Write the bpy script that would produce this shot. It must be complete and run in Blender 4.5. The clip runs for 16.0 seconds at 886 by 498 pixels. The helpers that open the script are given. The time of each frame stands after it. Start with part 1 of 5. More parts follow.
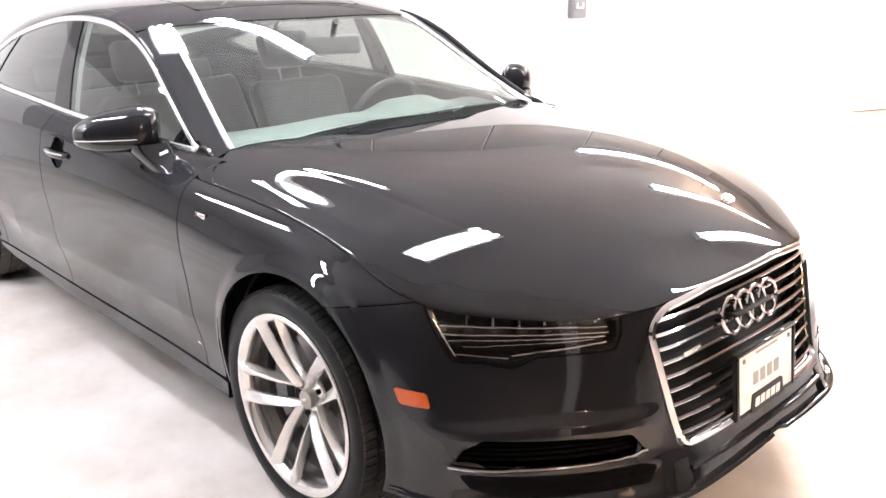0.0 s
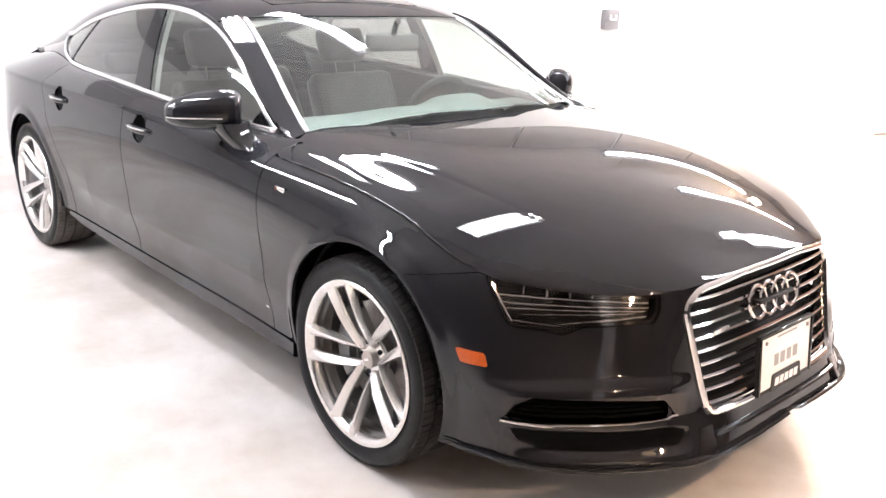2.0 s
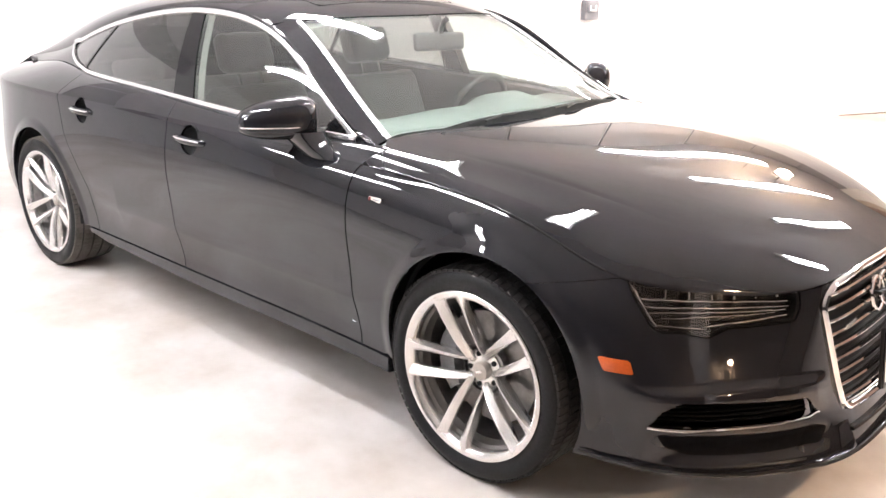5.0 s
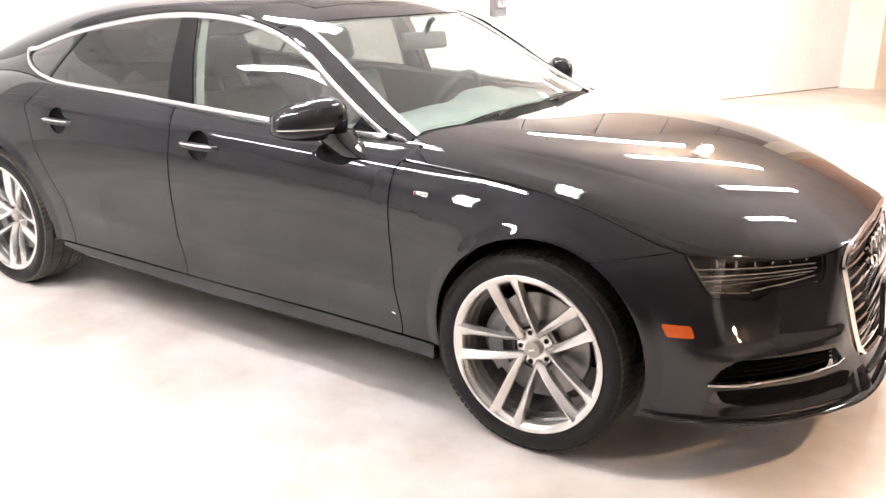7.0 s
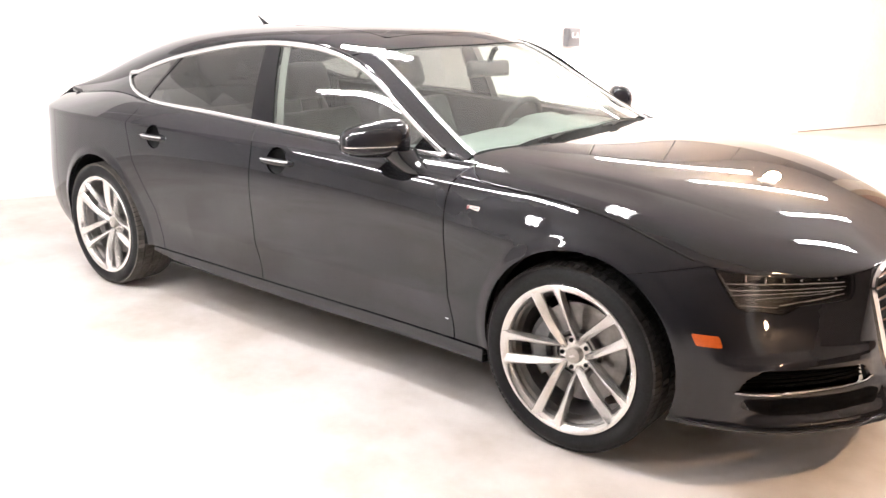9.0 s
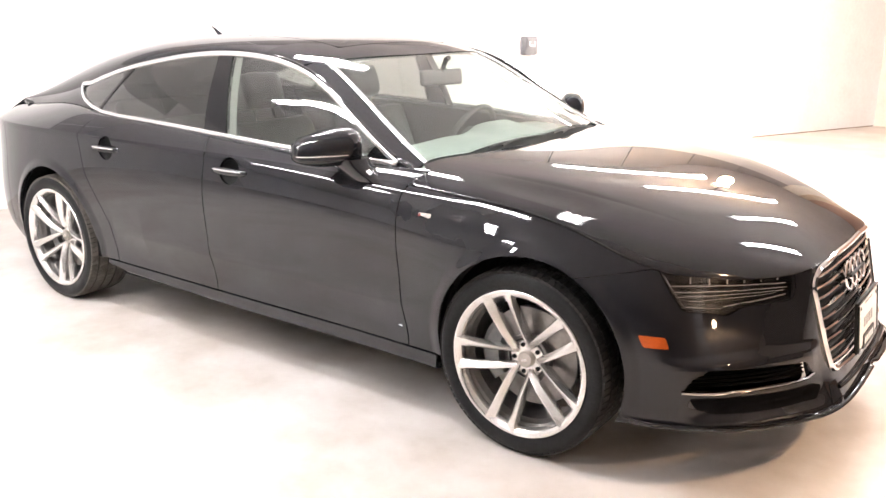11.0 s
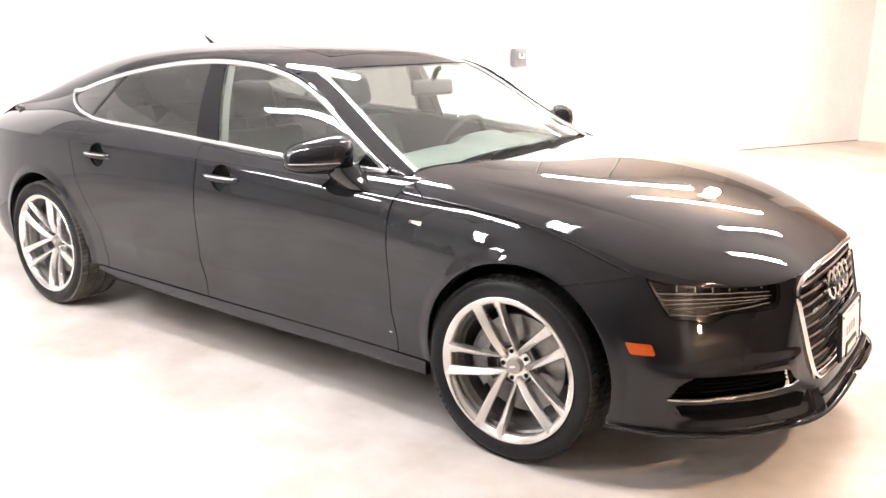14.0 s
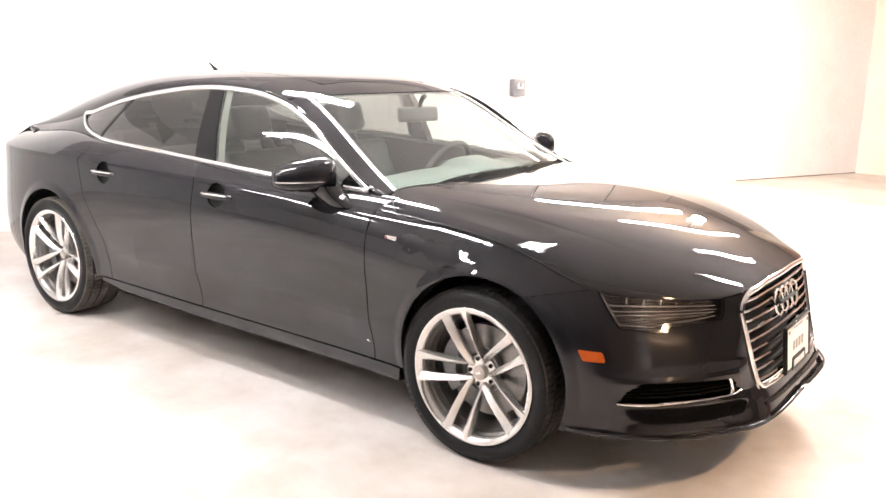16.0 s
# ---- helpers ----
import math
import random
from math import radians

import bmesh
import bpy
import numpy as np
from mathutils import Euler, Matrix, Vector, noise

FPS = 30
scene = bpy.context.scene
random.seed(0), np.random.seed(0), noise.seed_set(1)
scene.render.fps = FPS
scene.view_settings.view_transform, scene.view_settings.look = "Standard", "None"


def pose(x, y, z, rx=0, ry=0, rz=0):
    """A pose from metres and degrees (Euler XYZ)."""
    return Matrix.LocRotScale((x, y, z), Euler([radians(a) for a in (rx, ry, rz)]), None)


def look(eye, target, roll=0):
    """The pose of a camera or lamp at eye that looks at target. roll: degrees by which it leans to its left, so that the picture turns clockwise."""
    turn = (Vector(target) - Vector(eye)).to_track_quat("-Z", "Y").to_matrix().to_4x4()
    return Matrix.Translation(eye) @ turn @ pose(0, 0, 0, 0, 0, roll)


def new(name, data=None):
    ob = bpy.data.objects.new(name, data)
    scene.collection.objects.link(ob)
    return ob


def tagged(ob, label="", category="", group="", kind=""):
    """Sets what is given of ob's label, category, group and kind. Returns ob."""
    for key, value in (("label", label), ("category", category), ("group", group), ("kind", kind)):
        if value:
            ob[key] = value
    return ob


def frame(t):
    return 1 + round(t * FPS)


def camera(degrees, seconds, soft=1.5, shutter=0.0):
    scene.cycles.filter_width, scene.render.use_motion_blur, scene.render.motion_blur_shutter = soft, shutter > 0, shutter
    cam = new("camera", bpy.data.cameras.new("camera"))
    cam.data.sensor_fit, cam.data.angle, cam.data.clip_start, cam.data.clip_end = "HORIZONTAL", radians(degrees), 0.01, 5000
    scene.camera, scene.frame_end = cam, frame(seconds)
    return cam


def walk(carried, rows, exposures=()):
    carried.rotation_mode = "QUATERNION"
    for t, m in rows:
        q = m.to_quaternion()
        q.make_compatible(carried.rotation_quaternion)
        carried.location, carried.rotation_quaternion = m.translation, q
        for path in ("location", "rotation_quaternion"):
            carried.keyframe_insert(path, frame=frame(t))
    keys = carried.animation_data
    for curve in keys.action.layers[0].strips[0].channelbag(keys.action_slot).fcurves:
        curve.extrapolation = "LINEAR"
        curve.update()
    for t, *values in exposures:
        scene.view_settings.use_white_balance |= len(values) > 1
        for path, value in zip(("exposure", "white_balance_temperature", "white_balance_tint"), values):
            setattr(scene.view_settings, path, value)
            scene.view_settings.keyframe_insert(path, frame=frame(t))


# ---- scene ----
cam = camera(54.7, 16.0)
PATH = [
    (0, (1.847, -2.078, 1.466), (0.464, -0.766, 0.861), -0.8),
    (0.5, (1.752, -2.227, 1.469), (0.399, -0.885, 0.865), -0.4),
    (1, (1.757, -2.296, 1.48), (0.393, -0.959, 0.886), 0.9),
    (1.5, (1.858, -2.312, 1.475), (0.469, -0.999, 0.886), 1.6),
    (2, (1.952, -2.367, 1.472), (0.55, -1.071, 0.876), 2.0),
    (2.5, (1.984, -2.411, 1.471), (0.566, -1.134, 0.874), 2.0),
    (3, (1.987, -2.422, 1.473), (0.565, -1.155, 0.861), 1.9),
    (3.5, (1.957, -2.434, 1.47), (0.543, -1.166, 0.844), 1.8),
    (4, (1.828, -2.512, 1.463), (0.456, -1.191, 0.854), 1.6),
    (4.5, (1.638, -2.608, 1.469), (0.314, -1.238, 0.862), 1.0),
    (4.7, (1.589, -2.633, 1.475), (0.273, -1.255, 0.867), 0.9),
    (6.8, (1.134, -3.094, 1.48), (0.089, -1.501, 0.872), -0.2),
    (7, (1.153, -3.135, 1.494), (0.104, -1.547, 0.88), 0.0),
    (7.5, (1.248, -3.186, 1.494), (0.16, -1.625, 0.88), 0.2),
    (8, (1.34, -3.254, 1.499), (0.184, -1.73, 0.913), 0.5),
    (8.2, (1.353, -3.266, 1.501), (0.169, -1.76, 0.927), 0.4),
    (10.3, (1.386, -3.285, 1.505), (0.174, -1.787, 0.97), 0.3),
    (10.5, (1.397, -3.281, 1.504), (0.197, -1.774, 0.969), 0.2),
    (11, (1.426, -3.269, 1.506), (0.278, -1.721, 0.974), 0.0),
    (11.5, (1.424, -3.272, 1.505), (0.286, -1.715, 0.977), 0.2),
    (12, (1.423, -3.277, 1.501), (0.265, -1.733, 0.975), 0.5),
    (12.5, (1.426, -3.282, 1.5), (0.254, -1.748, 0.976), 0.5),
    (13, (1.436, -3.285, 1.504), (0.267, -1.744, 0.992), 0.8),
    (13.5, (1.446, -3.289, 1.503), (0.29, -1.734, 1.005), 1.1),
    (14, (1.442, -3.302, 1.502), (0.312, -1.732, 0.995), 0.6),
    (14.5, (1.452, -3.323, 1.506), (0.38, -1.714, 0.991), 0.7),
    (15, (1.567, -3.359, 1.51), (0.489, -1.756, 0.992), 1.8),
    (15.5, (1.682, -3.398, 1.51), (0.551, -1.828, 1.005), 1.8),
    (16, (1.71, -3.408, 1.512), (0.545, -1.844, 1.068), 1.3),
]
walk(cam, [(t, look(e, a, r)) for t, e, a, r in PATH],
     [(0, .60, 6080, 10), (3.5, .59, 6130, 10), (7, .63, 6480, 10), (13, .63, 6500, 10), (16, .57, 6560, 10)])

# ---- light ----
world = bpy.data.worlds.new("world")
scene.world = world
world.use_nodes = True
world.node_tree.nodes["Background"].inputs[0].default_value = (1.0, 0.97, 0.94, 1)
world.node_tree.nodes["Background"].inputs[1].default_value = 0.05


# ---- materials ----
def material(name, color, rough=0.5, metal=0.0, coat=0.0, bump=0.0, scale=40.0, vary=0.0, spec=0.5, wear=0.0):
    """A procedural surface: base colour varied at two scales, fine relief, uneven gloss."""
    m = bpy.data.materials.new(name)
    m.use_nodes = True
    nt = m.node_tree
    b = nt.nodes["Principled BSDF"]
    b.inputs["Base Color"].default_value = (*color, 1)
    b.inputs["Roughness"].default_value = rough
    b.inputs["Metallic"].default_value = metal
    b.inputs["Coat Weight"].default_value = coat
    b.inputs["Coat Roughness"].default_value = 0.02
    b.inputs["Specular IOR Level"].default_value = spec
    tc = nt.nodes.new("ShaderNodeTexCoord")
    if vary > 0:
        fine = nt.nodes.new("ShaderNodeTexNoise")
        fine.inputs["Scale"].default_value = scale
        fine.inputs["Detail"].default_value = 6
        broad = nt.nodes.new("ShaderNodeTexNoise")
        broad.inputs["Scale"].default_value = scale * 0.11
        broad.inputs["Detail"].default_value = 3
        add = nt.nodes.new("ShaderNodeMath")
        add.operation = "ADD"
        ramp = nt.nodes.new("ShaderNodeMapRange")
        ramp.inputs[1].default_value, ramp.inputs[2].default_value = 0.7, 1.3
        ramp.inputs[3].default_value, ramp.inputs[4].default_value = 1 - vary, 1 + vary
        mul = nt.nodes.new("ShaderNodeVectorMath")
        mul.operation = "SCALE"
        mul.inputs[0].default_value = color
        for n in (fine, broad):
            nt.links.new(tc.outputs["Object"], n.inputs["Vector"])
        nt.links.new(fine.outputs["Fac"], add.inputs[0])
        nt.links.new(broad.outputs["Fac"], add.inputs[1])
        nt.links.new(add.outputs[0], ramp.inputs[0])
        nt.links.new(ramp.outputs[0], mul.inputs["Scale"])
        nt.links.new(mul.outputs[0], b.inputs["Base Color"])
        if wear > 0:
            rr = nt.nodes.new("ShaderNodeMapRange")
            rr.inputs[1].default_value, rr.inputs[2].default_value = 0.35, 0.65
            rr.inputs[3].default_value, rr.inputs[4].default_value = max(0.02, rough - wear), rough + wear
            nt.links.new(broad.outputs["Fac"], rr.inputs[0])
            nt.links.new(rr.outputs[0], b.inputs["Roughness"])
    if bump > 0:
        bn = nt.nodes.new("ShaderNodeTexNoise")
        bn.inputs["Scale"].default_value = scale * 2.5
        bn.inputs["Detail"].default_value = 4
        bp = nt.nodes.new("ShaderNodeBump")
        bp.inputs["Strength"].default_value = bump
        bp.inputs["Distance"].default_value = 0.002
        nt.links.new(tc.outputs["Object"], bn.inputs["Vector"])
        nt.links.new(bn.outputs["Fac"], bp.inputs["Height"])
        nt.links.new(bp.outputs["Normal"], b.inputs["Normal"])
    return m


def glass(name, tint, gloss=0.02, base=0.06, veil=0.0):
    """A thin pane: clear with a tint, with the gloss of glass and a pale film that paints haze over it."""
    m = bpy.data.materials.new(name)
    m.use_nodes = True
    nt = m.node_tree
    nt.nodes.remove(nt.nodes["Principled BSDF"])
    out = nt.nodes["Material Output"]
    tr, gl, mix = (nt.nodes.new(k) for k in ("ShaderNodeBsdfTransparent", "ShaderNodeBsdfGlossy", "ShaderNodeMixShader"))
    face, power, gain = nt.nodes.new("ShaderNodeLayerWeight"), nt.nodes.new("ShaderNodeMath"), nt.nodes.new("ShaderNodeMath")
    tr.inputs[0].default_value = (*tint, 1)
    gl.inputs["Roughness"].default_value = gloss
    power.operation, gain.operation = "POWER", "MULTIPLY_ADD"
    power.inputs[1].default_value = 4.0
    gain.inputs[1].default_value, gain.inputs[2].default_value = 0.92, base
    face.inputs["Blend"].default_value = 0.5
    nt.links.new(face.outputs["Facing"], power.inputs[0])
    nt.links.new(power.outputs[0], gain.inputs[0])
    nt.links.new(gain.outputs[0], mix.inputs[0])
    nt.links.new(tr.outputs[0], mix.inputs[1])
    nt.links.new(gl.outputs[0], mix.inputs[2])
    # a pale diffuse film paints the lens veil's haze onto the pane
    film, over, cloud, amount = (nt.nodes.new(k) for k in ("ShaderNodeBsdfDiffuse", "ShaderNodeMixShader", "ShaderNodeTexNoise", "ShaderNodeMapRange"))
    film.inputs[0].default_value = (0.78, 0.80, 0.78, 1)
    tc = nt.nodes.new("ShaderNodeTexCoord")
    cloud.inputs["Scale"].default_value = 4.0
    amount.inputs[3].default_value, amount.inputs[4].default_value = veil * 0.6, veil * 1.4
    nt.links.new(tc.outputs["Object"], cloud.inputs["Vector"])
    nt.links.new(cloud.outputs["Fac"], amount.inputs[0])
    nt.links.new(amount.outputs[0], over.inputs[0])
    nt.links.new(mix.outputs[0], over.inputs[1])
    nt.links.new(film.outputs[0], over.inputs[2])
    nt.links.new(over.outputs[0], out.inputs[0])
    return m


def glow(name, color, strength):
    m = bpy.data.materials.new(name)
    m.use_nodes = True
    b = m.node_tree.nodes["Principled BSDF"]
    b.inputs["Base Color"].default_value = (*color, 1)
    b.inputs["Emission Color"].default_value = (*color, 1)
    b.inputs["Emission Strength"].default_value = strength
    return m


PAINT = material("black_paint", (0.0140, 0.0143, 0.0172), 0.35, 0.0, 1.0, scale=7, vary=0.05, spec=0.0)
GLOSS = material("gloss_black_trim", (0.013, 0.013, 0.0145), 0.06)
PLASTIC = material("black_plastic", (0.013, 0.013, 0.013), 0.42, bump=0.2, scale=200, vary=0.2, spec=0.25)
DARK = material("dark_underbody", (0.008, 0.008, 0.008), 0.8, scale=30, vary=0.3, spec=0.2)
# near black, puts the shade of the intake recesses into the colour
RECESS_BLACK = material("matt_black_mesh", (0.004, 0.004, 0.0045), 0.9, scale=60, vary=0.2, spec=0.05)
CHROME = material("chrome", (0.82, 0.81, 0.8), 0.08, 1.0)
SATIN = material("satin_chrome", (0.86, 0.85, 0.84), 0.22, 0.75)
ALLOY = material("silver_alloy", (0.76, 0.75, 0.73), 0.22, 0.88, coat=0.5, scale=60, vary=0.06)
# the wheel alloy again, darkened to paint the shade inside the rim
ALLOY_SHADE = material("alloy_barrel", (0.20, 0.19, 0.18), 0.45, 0.7, scale=40, vary=0.15)
STEEL = material("brake_steel", (0.26, 0.25, 0.24), 0.35, 1.0, scale=80, vary=0.15)
CALIPER = material("caliper_grey", (0.22, 0.22, 0.22), 0.5, 0.3, scale=60, vary=0.2)
RUBBER = material("tyre_rubber", (0.013, 0.013, 0.0138), 0.5, bump=0.3, scale=120, vary=0.25, wear=0.1, spec=0.16)
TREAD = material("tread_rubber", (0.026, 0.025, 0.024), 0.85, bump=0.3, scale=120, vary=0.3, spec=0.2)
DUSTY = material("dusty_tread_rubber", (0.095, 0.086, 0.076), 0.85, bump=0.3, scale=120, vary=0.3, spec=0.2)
AMBER = material("amber_lens", (0.52, 0.10, 0.018), 0.2, coat=0.8, scale=200, vary=0.12)
WHITE = material("white_plate", (0.86, 0.86, 0.85), 0.35, scale=50, vary=0.04)
GREY_INK = material("grey_print", (0.35, 0.35, 0.36), 0.5)
RED = material("red_enamel", (0.22, 0.02, 0.02), 0.3)
LEATHER = material("grey_leather", (0.062, 0.062, 0.056), 0.45, bump=0.5, scale=90, vary=0.25)
DASH = material("dash_plastic", (0.19, 0.212, 0.20), 0.55, bump=0.3, scale=150, vary=0.15)
LINER = material("light_headliner", (0.32, 0.31, 0.29), 0.9, bump=0.3, scale=200, vary=0.06)
GLASS = glass("green_tinted_glass", (0.80, 0.88, 0.84), veil=0.045)
SIDE_GLASS = glass("grey_side_glass", (0.66, 0.73, 0.69), base=0.13, veil=0.03)
CAP_GREY = material("hub_cap_grey", (0.36, 0.33, 0.30), 0.4, 0.6, scale=80, vary=0.1)
PRIVACY = glass("dark_tinted_glass", (0.30, 0.30, 0.285), base=0.13, veil=0.03)
LENS = glass("clear_lens", (0.9, 0.9, 0.9))
DARK_TRIM = material("dark_cabin_plastic", (0.05, 0.05, 0.047), 0.5, bump=0.3, scale=150, vary=0.15)
MIRROR = material("mirror_glass", (0.9, 0.9, 0.9), 0.02, 1.0)
SMOKE = material("smoked_lamp_bowl", (0.050, 0.050, 0.052), 0.25, 0.8, spec=0.4, scale=80, vary=0.2)
LED = material("led_reflector", (0.80, 0.78, 0.75), 0.14, 1.0)
WALL = material("white_wall_paint", (0.82, 0.81, 0.80), 0.7, bump=0.04, scale=25, vary=0.05)
CREAM = material("cream_wall_paint", (0.74, 0.70, 0.64), 0.7, bump=0.25, scale=25, vary=0.06)
CEIL = material("ceiling_concrete", (0.56, 0.54, 0.54), 0.8, scale=20, vary=0.05)
CLADDING = material("grey_wall_cladding", (0.40, 0.385, 0.38), 0.8, bump=0.04, scale=20, vary=0.05)
ROSE = material("rose_wall_paint", (0.50, 0.34, 0.27), 0.7, bump=0.25, scale=25, vary=0.06)
TAN = material("tan_wall_paint", (0.66, 0.55, 0.43), 0.7, bump=0.25, scale=25, vary=0.06)
BROWN = material("brown_baseboard_paint", (0.22, 0.13, 0.08), 0.5, scale=30, vary=0.1)
JOINT = material("dirty_joint", (0.24, 0.20, 0.15), 0.8, scale=12, vary=0.5)
BARE = material("whitewashed_concrete", (0.80, 0.79, 0.80), 0.8, bump=0.1, scale=15, vary=0.12)
# near black in place of dim light on the walls out of view
DIM_WALL = material("dark_wall_paint", (0.038, 0.036, 0.035), 0.7, bump=0.04, scale=20, vary=0.12)
BOX_GREY = material("grey_box_paint", (0.17, 0.17, 0.18), 0.5, scale=60, vary=0.1)


def concrete():
    """Polished concrete: pale with beige clouds and stains, uneven sheen."""
    m = bpy.data.materials.new("polished_concrete")
    m.use_nodes = True
    nt = m.node_tree
    b = nt.nodes["Principled BSDF"]
    tc = nt.nodes.new("ShaderNodeTexCoord")
    big, mid, grit, fine = (nt.nodes.new("ShaderNodeTexNoise") for _ in range(4))
    for n, sc, det in ((big, 0.6, 2), (mid, 2.8, 9), (grit, 13, 8), (fine, 60, 5)):
        n.inputs["Scale"].default_value = sc
        n.inputs["Detail"].default_value = det
        nt.links.new(tc.outputs["Object"], n.inputs["Vector"])
    ramp = nt.nodes.new("ShaderNodeValToRGB")
    ramp.color_ramp.elements[0].position, ramp.color_ramp.elements[0].color = 0.36, (0.49, 0.43, 0.375, 1)
    ramp.color_ramp.elements[1].position, ramp.color_ramp.elements[1].color = 0.60, (0.73, 0.695, 0.665, 1)
    mixa = nt.nodes.new("ShaderNodeMath")
    mixa.operation = "MULTIPLY_ADD"
    mixa.inputs[1].default_value = 0.42
    mixc = nt.nodes.new("ShaderNodeMath")
    mixc.operation = "MULTIPLY"
    mixc.inputs[1].default_value = 0.14
    grit.inputs["Roughness"].default_value = 0.65
    nt.links.new(grit.outputs["Fac"], mixc.inputs[0])
    nt.links.new(mixc.outputs[0], mixa.inputs[2])
    mixb = nt.nodes.new("ShaderNodeMath")
    mixb.operation = "MULTIPLY_ADD"
    mixb.inputs[1].default_value = 0.44
    nt.links.new(mid.outputs["Fac"], mixa.inputs[0])
    nt.links.new(big.outputs["Fac"], mixb.inputs[0])
    nt.links.new(mixa.outputs[0], mixb.inputs[2])
    nt.links.new(mixb.outputs[0], ramp.inputs[0])
    nt.links.new(ramp.outputs[0], b.inputs["Base Color"])
    rr = nt.nodes.new("ShaderNodeMapRange")
    rr.inputs[1].default_value, rr.inputs[2].default_value = 0.3, 0.7
    rr.inputs[3].default_value, rr.inputs[4].default_value = 0.31, 0.42
    nt.links.new(mid.outputs["Fac"], rr.inputs[0])
    nt.links.new(rr.outputs[0], b.inputs["Roughness"])
    bp = nt.nodes.new("ShaderNodeBump")
    bp.inputs["Strength"].default_value, bp.inputs["Distance"].default_value = 0.12, 0.002
    nt.links.new(fine.outputs["Fac"], bp.inputs["Height"])
    nt.links.new(bp.outputs["Normal"], b.inputs["Normal"])
    return m


CONCRETE = concrete()


# ---- mesh helpers ----
def part(name, bm, mat, parent=None, label="", smooth=35.0):
    """Links a bmesh as one mesh object, smooth but for edges sharper than the angle."""
    bmesh.ops.recalc_face_normals(bm, faces=bm.faces)
    me = bpy.data.meshes.new(name)
    for f in bm.faces:
        f.smooth = smooth > 0
    for e in bm.edges:
        e.smooth = not (len(e.link_faces) == 2 and e.calc_face_angle(0) > radians(smooth))
    bm.to_mesh(me)
    bm.free()
    me.materials.append(mat)
    ob = new(name, me)
    if parent is not None:
        ob.parent = parent
    if label:
        ob["label"] = label
    return ob


def share(ob, parent, m=None):
    """Another object on the same mesh."""
    c = ob.copy()
    scene.collection.objects.link(c)
    c.parent = parent
    if m is not None:
        c.matrix_basis = m
    return c


def bm_box(x0, x1, y0, y1, z0, z1, bevel=0.0, seg=2, bm=None):
    own = bmesh.new()
    bmesh.ops.create_cube(own, size=1.0)
    for v in own.verts:
        v.co = Vector((x0 + (v.co.x + 0.5) * (x1 - x0), y0 + (v.co.y + 0.5) * (y1 - y0), z0 + (v.co.z + 0.5) * (z1 - z0)))
    if bevel > 0:
        bmesh.ops.bevel(own, geom=own.edges[:], offset=bevel, segments=seg, affect="EDGES", profile=0.5)
    return merge(bm, own)


def merge(bm, own):
    if bm is None:
        return own
    me = bpy.data.meshes.new("tmp")
    own.to_mesh(me)
    own.free()
    bm.from_mesh(me)
    bpy.data.meshes.remove(me)
    return bm


def bm_lathe(profile, n=64, bm=None, closed=False):
    """Turns (radius, y) about the y axis."""
    bm = bm or bmesh.new()
    rings = []
    for r, y in profile:
        rings.append([bm.verts.new((r * math.cos(2 * math.pi * i / n), y, r * math.sin(2 * math.pi * i / n))) for i in range(n)])
    pairs = list(zip(rings, rings[1:])) + ([(rings[-1], rings[0])] if closed else [])
    for a, b in pairs:
        for i in range(n):
            bm.faces.new((a[i], a[(i + 1) % n], b[(i + 1) % n], b[i]))
    return bm


def bm_tube(points, radius, n=8, bm=None, closed=False, flat=1.0, up=(0, 0, 1)):
    """Sweeps an ellipse along points."""
    bm = bm or bmesh.new()
    pts = [Vector(p) for p in points]
    rings = []
    for i, p in enumerate(pts):
        a = pts[i - 1] if (i > 0 or closed) else p
        b = pts[(i + 1) % len(pts)] if (i < len(pts) - 1 or closed) else p
        t = (b - a).normalized()
        s = t.cross(Vector(up))
        s = s.normalized() if s.length > 1e-4 else t.orthogonal().normalized()
        w = s.cross(t).normalized()
        rr = radius(i / (len(pts) - 1)) if callable(radius) else radius
        rings.append([bm.verts.new(p + s * (rr * flat * math.cos(2 * math.pi * k / n)) + w * (rr * math.sin(2 * math.pi * k / n))) for k in range(n)])
    for a, b in list(zip(rings, rings[1:])) + ([(rings[-1], rings[0])] if closed else []):
        for k in range(n):
            bm.faces.new((a[k], a[(k + 1) % n], b[(k + 1) % n], b[k]))
    if not closed:
        bm.faces.new(rings[0][::-1])
        bm.faces.new(rings[-1])
    return bm


def bm_prism(outline, depth, offset=(0, 0, 0), ax=(1, 0, 0), ay=(0, 0, 1), an=(0, -1, 0), bevel=0.0, bm=None):
    """A flat outline in the plane of ax and ay, given depth along an."""
    own = bmesh.new()
    ax, ay, an, o = Vector(ax), Vector(ay), Vector(an), Vector(offset)
    vs = [own.verts.new(o + ax * p[0] + ay * p[1]) for p in outline]
    f = own.faces.new(vs)
    r = bmesh.ops.extrude_face_region(own, geom=[f])
    for v in r["geom"]:
        if isinstance(v, bmesh.types.BMVert):
            v.co += an * depth
    if bevel > 0:
        bmesh.ops.bevel(own, geom=own.edges[:], offset=bevel, segments=2, affect="EDGES", profile=0.5)
    return merge(bm, own)


def bm_loft(sections, closed=True, caps=True, bm=None):
    """Joins rows of points of equal length."""
    bm = bm or bmesh.new()
    rows = [[bm.verts.new(p) for p in s] for s in sections]
    n = len(rows[0])
    for a, b in zip(rows, rows[1:]):
        for k in range(n if closed else n - 1):
            bm.faces.new((a[k], a[(k + 1) % n], b[(k + 1) % n], b[k]))
    if caps and closed:
        bm.faces.new(rows[0][::-1])
        bm.faces.new(rows[-1])
    return bm


